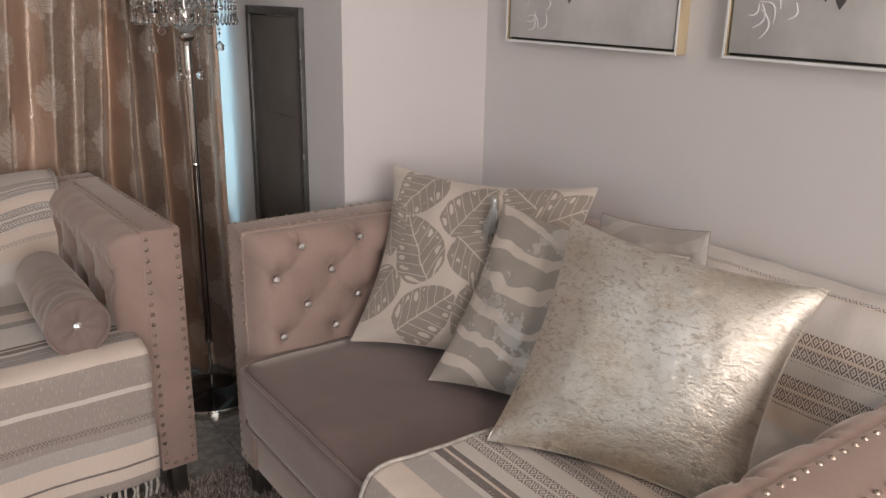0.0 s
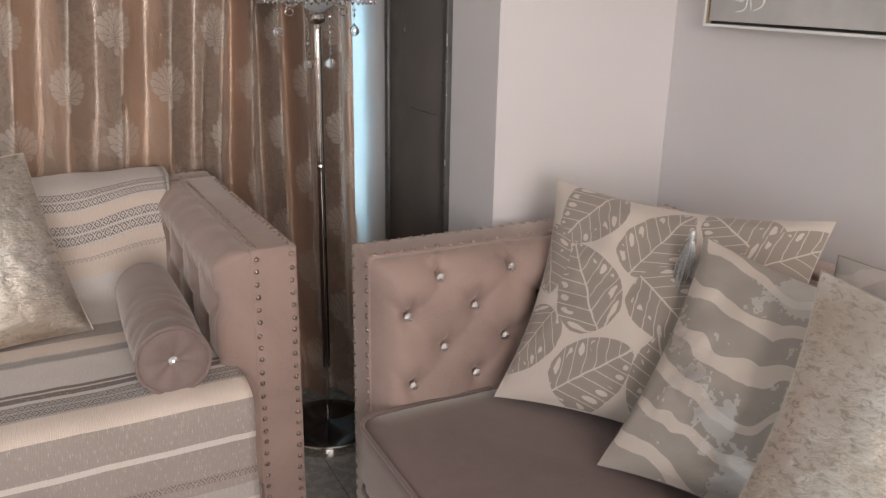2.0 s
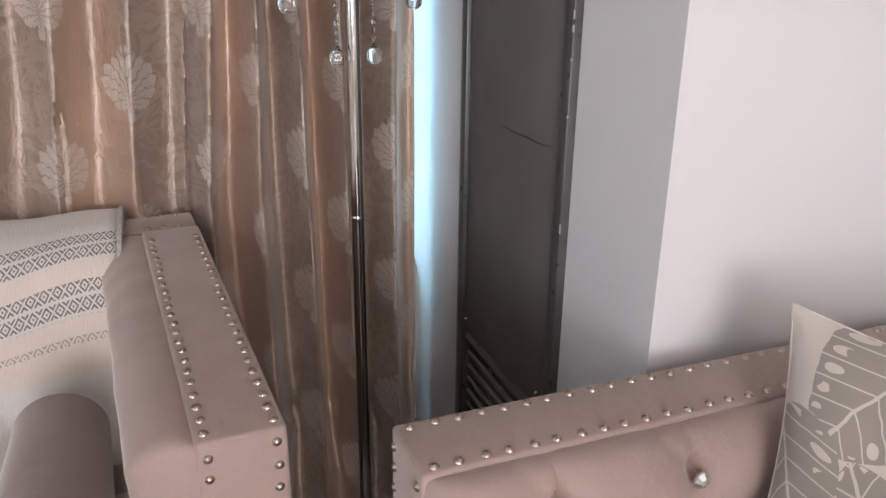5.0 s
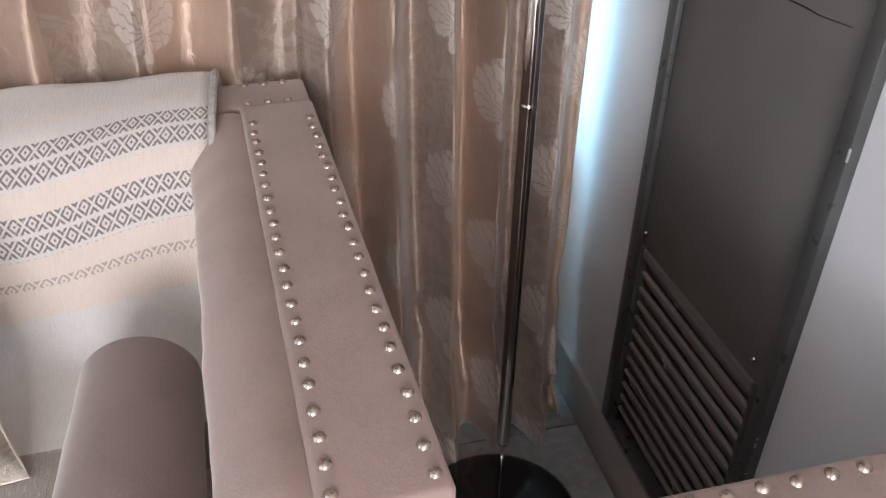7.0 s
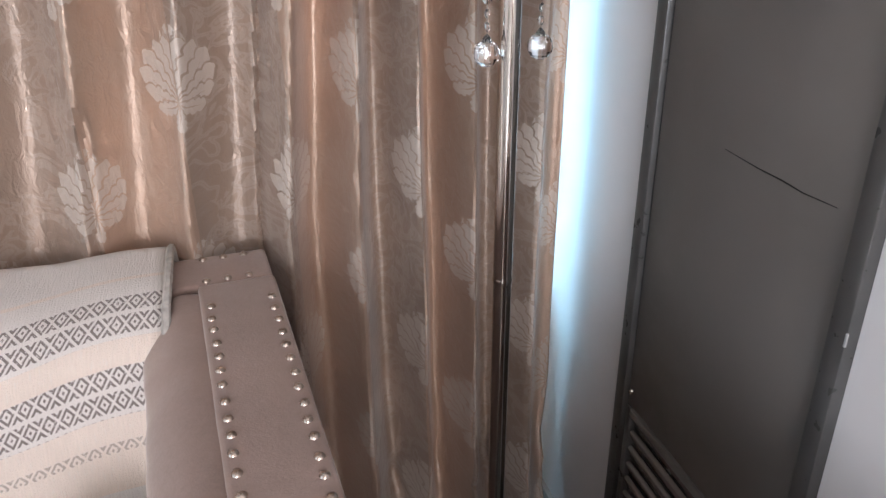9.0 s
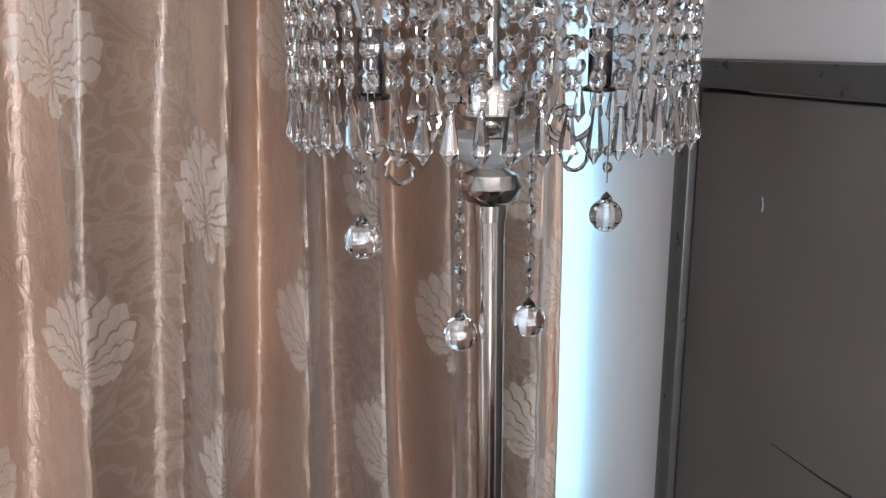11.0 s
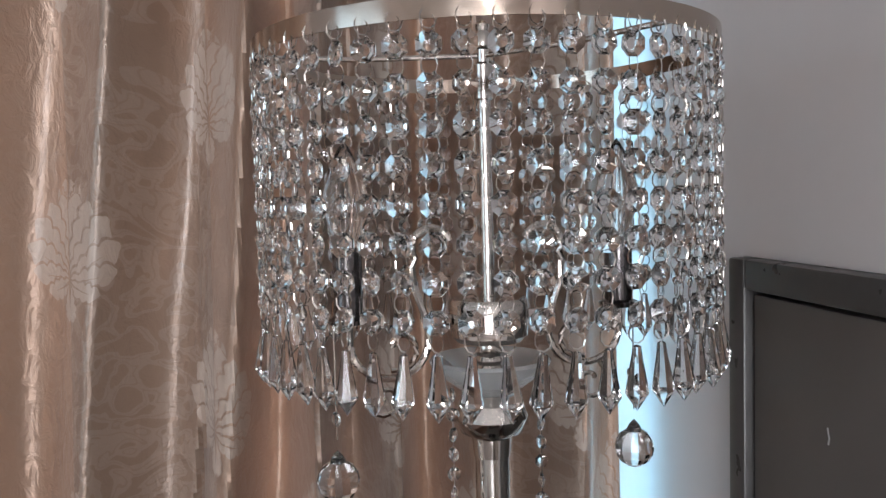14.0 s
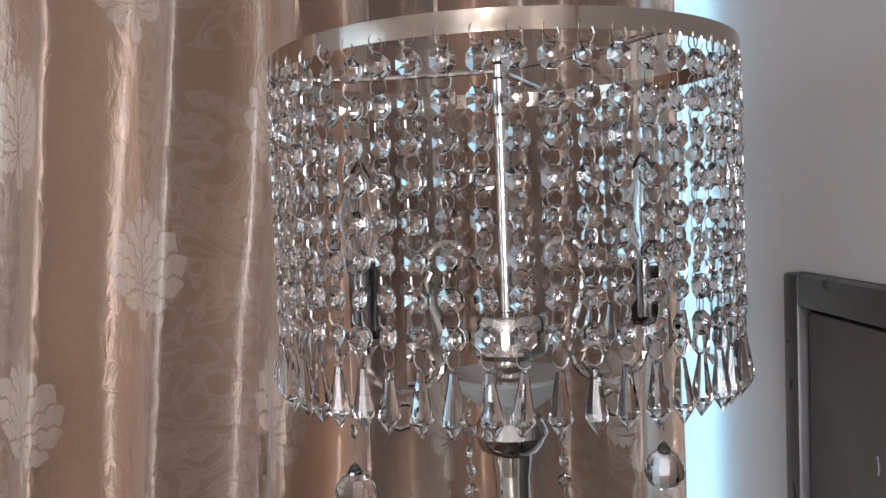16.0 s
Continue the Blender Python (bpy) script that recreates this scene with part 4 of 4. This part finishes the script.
def cushion(name, label, bl, br, tr, tl, thick, material, seed, group="cushions on the loveseat", draw=0.05):
    """A stuffed square cushion with pulled-out corners, from its four corners seen from the front."""
    bl, br, tr, tl = (Vector(p) for p in (bl, br, tr, tl))
    nrm = (br - bl).cross(tl - bl).normalized()
    c = thing(name, label, "cushion", group=group)
    W, H = ((br - bl).length + (tr - tl).length) / 2, ((tl - bl).length + (tr - br).length) / 2

    def at(a, b, s):
        u, v = 2 * a - 1, 2 * b - 1
        # sides draw in between the corners
        a2 = 0.5 + 0.5 * u * (1 - draw * (1 - v * v))
        b2 = 0.5 + 0.5 * v * (1 - draw * (1 - u * u))
        p = (bl * (1 - a2) + br * a2) * (1 - b2) + (tl * (1 - a2) + tr * a2) * b2
        full = (max(0, 1 - abs(u) ** 3) ** 0.6) * (max(0, 1 - abs(v) ** 3) ** 0.6)
        full *= 1 - 0.25 * (u * u) * (v * v)
        lump = 0.35 if material == M_FOIL else 1.0
        w = lump * 0.012 * noise.noise((a * 3.2 + seed, b * 3.2, s)) + lump * 0.007 * noise.noise((a * 8 + seed, b * 8, s * 2)) + 0.0025 * noise.noise((a * 19 + seed, b * 19, s * 2))
        return p + nrm * s * (thick / 2 * full + w * full ** 0.5)

    bm = sheet(lambda a, b: at(a, b, 1), 56, 56, lambda a, b: (a * W + seed * 0.37, b * H + seed * 0.21), back=lambda a, b: at(a, b, -1))
    part("cover", bm, material, c)
    rim = [at(k / 24, 0, 1) for k in range(24)] + [at(1, k / 24, 1) for k in range(24)] + [at(1 - k / 24, 1, 1) for k in range(24)] + [at(0, 1 - k / 24, 1) for k in range(24)]
    part("seam", tube(rim, 0.0013, 5, True), material, c)
    return c


cushion("leaf_cushion", "cream cotton cushion printed with taupe monstera leaves, leaning in the corner", (0.917, 1.668, 0.492), (1.186, 1.182, 0.494), (1.411, 1.332, 0.895), (1.142, 1.818, 0.891), 0.13, M_LEAF, 0.0, draw=0.12)
cushion("striped_cushion", "greige and cream striped cushion leaning on the loveseat's back", (1.20, 1.20, 0.52), (1.16, 0.80, 0.52), (1.352, 0.965, 0.885), (1.43, 1.33, 0.83), 0.08, M_ZEBRA, 2.3)
zc = cushion("striped_cushion", "greige cushion with cream zebra stripes, silver foil and tassel", (0.946, 1.363, 0.503), (1.10, 0.98, 0.503), (1.29, 0.955, 0.845), (1.207, 1.438, 0.862), 0.12, M_ZEBRA, 0.0, draw=0.10)
cushion("foil_cushion", "crumpled gold and silver foil cushion leaning on the others", (0.872, 1.06, 0.522), (1.08, 0.65, 0.505), (1.231, 0.641, 0.887), (1.136, 1.138, 0.905), 0.16, M_FOIL, 4.0, draw=0.10)
cushion("foil_cushion", "gold and silver foil cushion on the throw-covered sofa", (-0.20, 2.16, 0.520), (0.212, 2.275, 0.522), (0.118, 2.47, 0.90), (-0.30, 2.38, 0.90), 0.14, M_FOIL, 6.5, "cushions on the sofa")


def bolster():
    b = thing("bolster", "grey-taupe velvet bolster with a crystal button, on the throw", "bolster cushion")
    A, B = Vector((0.335, 1.905, 0.580)), Vector((0.336, 2.34, 0.582))
    d = (B - A).normalized()
    m = Matrix.Translation(A) @ d.to_track_quat("Z", "Y").to_matrix().to_4x4()
    Ln, R = (B - A).length, 0.069
    prof = [(0.002, 0.010), (0.02, 0.003), (0.05, -0.004), (R - 0.006, 0.0), (R, 0.006)] + [(R * (1 + 0.03 * math.sin(math.pi * k / 40)), 0.006 + (Ln - 0.012) * k / 40) for k in range(1, 40)] + [(R, Ln - 0.006), (R - 0.006, Ln), (0.04, Ln + 0.005), (0.0, Ln)]
    bm = lathe(prof, 56)
    for v in bm.verts:
        ang, r = math.atan2(v.co.y, v.co.x), math.hypot(v.co.x, v.co.y)
        slim = 1 - 0.05 * smoothstep(0.2, 0.44, v.co.z)
        v.co.x, v.co.y = v.co.x * slim, v.co.y * slim
        if v.co.z < 0.02 and r > 0.004:
            v.co.z += 0.0022 * math.cos(ang * 7) * (1 - abs(r / R - 0.5))
        else:
            k = 1 + 0.012 * noise.noise((v.co.x * 12, v.co.y * 12, v.co.z * 14))
            crease = noise.noise((v.co.x * 9, v.co.y * 9 + 4, v.co.z * 34))
            k -= 0.06 * max(0, 1 - abs(crease) / 0.22) * smoothstep(0.02, 0.06, v.co.z) * (1 - smoothstep(0.12, 0.30, v.co.z))
            v.co.x, v.co.y = v.co.x * k, v.co.y * k
    part("cover", moved(bm, m), M_BOLSTER, b)
    ring = [m @ Vector((R * math.cos(t), R * math.sin(t), 0.003)) for t in np.linspace(0, 2 * math.pi, 49)[:-1]]
    part("piping", tube(ring, 0.0042, 6, True), M_BOLSTER, b)
    shared("crystal_button", GEM, b, m @ pose(0, 0, 0.006, 180, 0, 0))
    return b


bolster()


def tassel(top):
    t = thing("tassel", "silver grey yarn tassel hanging at a cushion's corner", "tassel")
    rng = random.Random(2)
    part("knot", lathe([(0, 0.012), (0.006, 0.009), (0.008, 0), (0.005, -0.010), (0.0065, -0.014)], 12, top), M_SILVER, t)
    bm = None
    for i in range(56):
        a, r = rng.uniform(0, 6.28), 0.018 * math.sqrt(rng.random())
        p = Vector(top) + Vector((0.3 * r * math.cos(a), 0.3 * r * math.sin(a), -0.010))
        q = Vector(top) + Vector((r * math.cos(a) - 0.018, r * math.sin(a) - 0.002, -0.095 - rng.random() * 0.025))
        bm = tube([p, p * 0.55 + q * 0.45 + Vector((r * 0.4 * math.cos(a), r * 0.4 * math.sin(a), 0)), q], 0.0011, 4, into=bm)
    part("yarn", bm, M_SILVER, t)
    return t


tassel((1.190, 1.452, 0.862))

# ---- floor lamp ----
LX, LY = 0.828, 2.477
RIM_Z, SH_R = 1.434, 0.147


def bead_mesh(name, r, depth, n=8):
    """A cut octagon, its face towards +x."""
    bm = bmesh.new()
    rings = []
    for x, k in ((-depth, 0.34), (-0.0007, 1.0), (0.0007, 1.0), (depth, 0.20)):
        rings.append([bm.verts.new((x, k * r * math.cos(2 * math.pi * (i + 0.5) / n), k * r * math.sin(2 * math.pi * (i + 0.5) / n))) for i in range(n)])
    for a, b in zip(rings, rings[1:]):
        for i in range(n):
            bm.faces.new((a[i], a[(i + 1) % n], b[(i + 1) % n], b[i]))
    bm.faces.new(rings[0][::-1]), bm.faces.new(rings[-1])
    bmesh.ops.recalc_face_normals(bm, faces=bm.faces[:])
    me = bpy.data.meshes.new(name)
    bm.to_mesh(me), bm.free()
    me.materials.append(M_GLASS)
    return me


def turned_mesh(name, profile, n, material=None):
    bm = lathe(profile, n)
    me = bpy.data.meshes.new(name)
    bm.to_mesh(me), bm.free()
    me.materials.append(material or M_GLASS)
    return me


def ball_mesh():
    prof = [(0, 0.014)] + [(0.0138 * math.sin(math.pi * k / 8), 0.0138 * math.cos(math.pi * k / 8)) for k in range(1, 8)] + [(0, -0.0138)]
    prof[0:1] = [(0, 0.020), (0.0035, 0.0165)]
    return turned_mesh("crystal_ball", prof, 12)


BEAD = bead_mesh("octagon_bead", 0.0070, 0.0031)
SMALL = bead_mesh("small_bead", 0.0048, 0.0024)
DROP = turned_mesh("prism_drop", [(0, 0.0), (0.0022, -0.001), (0.0028, -0.006), (0.0062, -0.0255), (0.0, -0.035)], 8)
BALL = ball_mesh()


def wire_loops(m, zs, r, vs, fs):
    """Fine wire loops between the beads of one strand."""
    K = 9
    for k, z in enumerate(zs):
        turn = 0.4 if k % 2 else -0.35
        n0 = len(vs)
        for i in range(K):
            t = 2 * math.pi * i / K
            for rr, dx in ((r - 0.0004, 0.0), (r + 0.0003, 0.0004), (r + 0.0003, -0.0004)):
                c = rr * 0.8 * math.cos(t)
                vs.append(m @ Vector((c * math.sin(turn) + dx, c * math.cos(turn), z + rr * math.sin(t))))
        for i in range(K):
            for q in range(3):
                a, b = n0 + 3 * i + q, n0 + 3 * i + (q + 1) % 3
                c, d = n0 + 3 * ((i + 1) % K) + (q + 1) % 3, n0 + 3 * ((i + 1) % K) + q
                fs.append((a, b, c, d))


def floor_lamp():
    l = thing("floor_lamp", "chrome floor lamp with a round crystal bead shade", "floor lamp", pose(LX, LY, 0))
    base = part("base", lathe([(0, 0.042), (0.012, 0.042), (0.02, 0.038), (0.10, 0.0345), (0.136, 0.031), (0.1415, 0.028)], 72), M_BASE, l, "glossy black domed base")
    part("base_rim", lathe([(0.1416, 0.0282), (0.145, 0.027), (0.147, 0.021), (0.147, 0.0), (0.0, 0.0)], 72), M_CHROME, l, "chrome rim")
    part("stem", lathe([(0.0, 0.041), (0.0042, 0.041), (0.0042, 0.045), (0.0042, 0.21), (0.0042, 0.215)], 16), M_CHROME, l)
    part("pole", lathe([(0.0, 0.213), (0.0105, 0.213), (0.0112, 0.22), (0.0112, 0.224), (0.0112, 0.801), (0.0112, 0.805), (0.0118, 0.8065), (0.0118, 0.8125), (0.0112, 0.814), (0.0112, 0.818), (0.0116, 1.160), (0.0116, 1.168), (0.0, 1.168)], 28), M_CHROME, l, "polished chrome pole in two sections")
    part("knob", lathe([(0.0125, 1.168), (0.0135, 1.181), (0.021, 1.185), (0.0250, 1.195), (0.021, 1.205), (0.0135, 1.208), (0.011, 1.2094)], 32), M_CHROME, l)
    part("dish", lathe([(0.011, 1.2095), (0.020, 1.213), (0.039, 1.228), (0.041, 1.233), (0.039, 1.235), (0.018, 1.218), (0.008, 1.215), (0.008, 1.2095), (0.011, 1.2095)], 36), M_FROST, l, "pressed glass dish")
    part("socket_thread", lathe([(0.0085, 1.2155)] + [(0.0085 + 0.0014 * (k % 2), 1.218 + 0.003 * k) for k in range(9)] + [(0.0085, 1.245)], 20), M_CHROME, l)
    part("cup", lathe([(0.0, 1.245), (0.022, 1.246), (0.026, 1.250), (0.027, 1.272), (0.025, 1.275), (0.0, 1.276)], 30), M_CHROME, l)
    part("centre_rod", lathe([(0.0045, 1.276), (0.0045, 1.405), (0.0062, 1.406), (0.0062, 1.428), (0.004, 1.430), (0.004, 1.438)], 16), M_CHROME, l)
    part("finial", lathe([(0.003, 1.438), (0.0065, 1.440), (0.0068, 1.446), (0.004, 1.450), (0.005, 1.454), (0, 1.458)], 16), M_CHROME, l)
    ring = part("shade_ring", lathe([(SH_R, RIM_Z - 0.0055), (SH_R + 0.0012, RIM_Z - 0.0055), (SH_R + 0.0012, RIM_Z + 0.0055), (SH_R, RIM_Z + 0.0055), (SH_R, RIM_Z - 0.0055)], 96), M_WARM, l, "polished metal band round the shade's top")
    for k in range(3):
        a = radians(62 + 120 * k)
        c, s = math.cos(a), math.sin(a)
        part("spoke", tube([(0.004 * c, 0.004 * s, 1.434), (SH_R * 0.55 * c, SH_R * 0.55 * s, 1.431), (SH_R * c, SH_R * s, 1.432)], 0.0018, 8), M_CHROME, l)
    # two scroll arms with candle sockets
    for a in (187, 4):
        c, s = math.cos(radians(a)), math.sin(radians(a))

        def P(r, z):
            return (r * c, r * s, z)
        U = [P(0.027, 1.262), P(0.038, 1.263)]
        part("arm_stub", tube(U, 0.004, 8), M_CHROME, l)
        loop = [P(0.026 + 0.013 + 0.013 * math.cos(t), 1.310 + 0.013 * math.sin(t)) for t in np.linspace(-0.5, math.pi * 0.9, 12)][::-1]
        down = [P(0.0525, 1.298), P(0.050, 1.282), P(0.045, 1.268), P(0.042, 1.255)]
        u = [P(0.068 + 0.026 * math.cos(t), 1.250 + 0.024 * math.sin(t)) for t in np.linspace(math.pi, 2 * math.pi, 14)]
        arm = part("arm", tube(loop + down + u + [P(0.094, 1.262)], 0.0026, 8), M_CHROME, l, "scrolled chrome arm")
        curl = [P(0.062 + (0.016 - 0.0012 * k) * math.cos(-1.2 - k * 0.5), 1.246 + (0.016 - 0.0012 * k) * math.sin(-1.2 - k * 0.5)) for k in range(11)]
        part("curl", tube(curl, 0.002, 6), M_CHROME, arm)
        tail = [P(0.072 + (0.004 + 0.0009 * k) * math.cos(0.5 + k * 0.55), 1.213 + (0.004 + 0.0009 * k) * math.sin(0.5 + k * 0.55)) for k in range(12)] + [P(0.079, 1.226)]
        part("curl", tube(tail, 0.0018, 6), M_CHROME, arm)
        part("socket", lathe([(0.0, 1.262), (0.013, 1.264), (0.014, 1.267), (0.0095, 1.269), (0.0095, 1.312), (0.0, 1.313)], 20, P(0.094, 0)), M_DARKCHROME, arm, "dark chrome candle socket")
        part("bulb", lathe([(0.0085, 1.3135), (0.0085, 1.318), (0.014, 1.334), (0.0145, 1.345), (0.010, 1.362), (0.004, 1.374), (0.0, 1.380)], 18, P(0.094, 0)), M_GLASS, arm, "clear candle bulb")
        e = P(0.1045, 0)
        shared("small_bead", SMALL, arm, pose(e[0], e[1], 1.216, 0, 0, a + 60))
        shared("small_bead", SMALL, arm, pose(e[0], e[1], 1.203, 0, 0, a + 20))
        part("link", tube([(e[0], e[1], 1.262), (e[0], e[1], 1.19)], 0.0005, 4), M_CHROME, arm)
        shared("crystal_ball", BALL, arm, pose(e[0], e[1], 1.163))
    # two long chains below the dish
    for dx, dy in ((0.035, 0.002), (-0.028, -0.010)):
        chain = part("chain", tube([(dx, dy, 1.222), (dx, dy, 1.095)], 0.0005, 4), M_CHROME, l, "chain of small cut beads")
        for k in range(9):
            shared("small_bead", SMALL, chain, pose(dx, dy, 1.213 - k * 0.0132, 0, 0, 70 * k))
        shared("crystal_ball", BALL, chain, pose(dx, dy, 1.081))
    # the bead curtain round the shade
    N, ROWS_N, PITCH = 53, 8, 0.0194
    top = RIM_Z - 0.006
    zs = [0.001] + [-0.0018 - PITCH * k for k in range(0, ROWS_N + 1)]
    wv, wf = [], []
    rng = random.Random(11)
    far = bmesh.new()
    for k in range(N):
        a = 360 * k / N + 3
        m = pose(0, 0, 0, 0, 0, a) @ pose(SH_R, 0, top)
        wire_loops(m, zs, 0.0052, wv, wf)
        near = math.sin(radians(a)) < 0.25
        for j in range(ROWS_N):
            q = pose(0, 0, -0.0115 - PITCH * j, rng.uniform(-5, 5), rng.uniform(-9, 9), rng.uniform(-24, 24))
            if near:
                shared("octagon_bead", BEAD, ring, m @ q)
            else:
                tmp = BEAD.copy()
                tmp.transform(m @ q)
                far.from_mesh(tmp)
                bpy.data.meshes.remove(tmp)
        shared("prism_drop", DROP, ring, m @ pose(0, 0, -0.0075 - PITCH * ROWS_N, rng.uniform(-3, 3), rng.uniform(-3, 3), rng.uniform(0, 40)))
    me = bpy.data.meshes.new("bead_wire")
    me.from_pydata(wv, [], wf)
    me.materials.append(M_CHROME)
    wire = new("bead_wire", me)
    wire.parent = l
    tagged(wire, "fine wire loops joining the beads", kind="stuff")
    back = part("bead_mass", far, M_GLASS, l, "cut glass beads of the shade's far side", smooth=False)
    back["kind"] = "stuff"
    return l


floor_lamp()

# ---- pictures ----


def picture(name, label, y0, y1, z0, z1, seed):
    """A boxed canvas hanging on the picture wall, facing -x."""
    p = thing(name, label, "picture", group="pictures on the wall")
    x0, x1 = WX - 0.034, WX - 0.0005
    for a, b, c, d in ((y0, y1, z0, z0 + 0.006), (y0, y1, z1 - 0.006, z1), (y0, y0 + 0.006, z0 + 0.0062, z1 - 0.0062), (y1 - 0.006, y1, z0 + 0.0062, z1 - 0.0062)):
        fr = part("frame", box(x0, x1, a, b, c, d, bevel=0.001), M_GILT, p, "pale champagne frame")
        part("lip", box(x0 - 0.0016, x0 - 0.0002, a, b, c, d, bevel=0.0004, segs=1), M_WHITE, fr, "silvery white front lip")
    i0, i1, j0, j1 = y0 + 0.0065, y1 - 0.0065, z0 + 0.0065, z1 - 0.0065
    part("shadow_gap", box(x0 + 0.016, x1 - 0.002, i0, i1, j0, j1), M_BLACK, p, "black inner gap", smooth=False)
    g = 0.006
    part("canvas", box(x0 + 0.003, x0 + 0.0155, i0 + g, i1 - g, j0 + g, j1 - g, bevel=0.001), M_CANVAS, p, "grey washed canvas")
    rng = random.Random(seed)
    xs = x0 + 0.0026
    # white line blossoms at the lower corner, dark petals further in
    for k in range(7):
        cy, cz = y1 - 0.05 - rng.random() * 0.13, z0 + 0.03 + rng.random() * 0.12
        a0, r = rng.uniform(0.6, 2.5), rng.uniform(0.03, 0.06)
        pts = []
        for t in np.linspace(0, 1, 14):
            w = 0.35 * math.sin(math.pi * t) * r
            pts.append((xs, min(i1 - g - 0.004, cy + r * t * math.cos(a0) - w * math.sin(a0)), max(j0 + g + 0.003, cz + r * t * math.sin(a0) + w * math.cos(a0))))
        part("line_petal", tube(pts, lambda t: 0.0008 + 0.0014 * math.sin(math.pi * t), 4), M_PALE, p, "white brush line")
    for k, (dy, dz, w, h) in enumerate(((0.245, 0.105, 0.030, 0.10), (0.215, 0.118, 0.022, 0.09), (0.275, 0.135, 0.035, 0.10), (0.195, 0.15, 0.03, 0.09))):
        bm = bmesh.new()
        n = 10
        ps = [(w * math.sin(math.pi * t) ** 0.8 * s, h * t) for s, ts in ((1, np.linspace(0, 1, n)), (-1, np.linspace(1, 0, n)[1:-1])) for t in ts]
        f = bm.faces.new([bm.verts.new((xs - 0.0004 * (k + 1), y1 - dy + a * 0.6, z0 + dz + b)) for a, b in ps])
        r = bmesh.ops.extrude_face_region(bm, geom=[f])
        for v in r["geom"]:
            if isinstance(v, bmesh.types.BMVert):
                v.co.x += 0.0014 + 0.0004 * k
        bmesh.ops.recalc_face_normals(bm, faces=bm.faces[:])
        part("petal", bm, M_INK, p, "charcoal petal shape", smooth=False)
    return p


picture("picture", "framed grey canvas with white line blossoms, on the wall", 1.235, 1.838, 1.206, 1.806, 3)
picture("picture", "framed grey canvas with white line blossoms, on the wall", 0.50, 1.113, 1.209, 1.809, 9)

# ---- rug ----


def rug():
    r = thing("rug", "speckled brown and cream shag rug on the tiles", "rug")
    x0, x1, y0, y1 = -1.6, 0.78, 0.1, 2.02
    bm = sheet(lambda a, b: (x0 + (x1 - x0) * a, y0 + (y1 - y0) * b, 0.002 + 0.014 * smoothstep(0, 0.02, min(a, 1 - a, b, 1 - b)) + 0.003 * noise.noise((a * 60, b * 60, 0))), 120, 100)
    part("pile", bm, M_TUFT, r)
    rng = random.Random(6)
    vs, fs = [], []
    for i in range(7000):
        x, y = rng.uniform(0.30, x1), rng.uniform(1.55, y1)
        a, h, w = rng.uniform(0, 6.28), rng.uniform(0.012, 0.028), 0.0022
        dx, dy = w * math.cos(a), w * math.sin(a)
        lx, ly = rng.uniform(-0.012, 0.012), rng.uniform(-0.012, 0.012)
        k = len(vs)
        vs += [(x - dx, y - dy, 0.012), (x + dx, y + dy, 0.012), (x + lx, y + ly, 0.012 + h), (x - dy, y + dx, 0.012)]
        fs += [(k, k + 1, k + 2), (k + 1, k + 3, k + 2), (k + 3, k, k + 2)]
    me = bpy.data.meshes.new("shag_pile")
    me.from_pydata(vs, [], fs)
    me.materials.append(M_TUFTS)
    ob = new("shag_pile", me)
    ob.parent = r
    ob["kind"] = "stuff"
    return r


def tuft_mat():
    n = Nodes("shag_tufts")
    g = n.t.nodes.new("ShaderNodeNewGeometry").outputs["Random Per Island"]
    n.set(Base_Color=n.ramp(g, [(0.0, (0.06, 0.05, 0.045)), (0.45, (0.22, 0.17, 0.15)), (0.8, (0.42, 0.35, 0.31)), (1.0, (0.6, 0.54, 0.48))]), Roughness=0.8)
    return n.mat


M_TUFTS = tuft_mat()
rug()

# ---- floor tiles ----
TS = 0.40
for i in range(-8, 5):
    for j in range(-7, 9):
        a, b, c, d = i * TS - 0.03, (i + 1) * TS - 0.033, j * TS - 0.12, (j + 1) * TS - 0.123
        a, b, c, d = max(a, X0), min(b, WX), max(c, Y0), min(d, NY)
        if b - a > 0.02 and d - c > 0.02 and not (a > CX and c > WY):
            part("tile", box(a, b, c, d, -0.0038, 0.0, bevel=0.001, segs=1), M_TILE, floor, smooth=False)
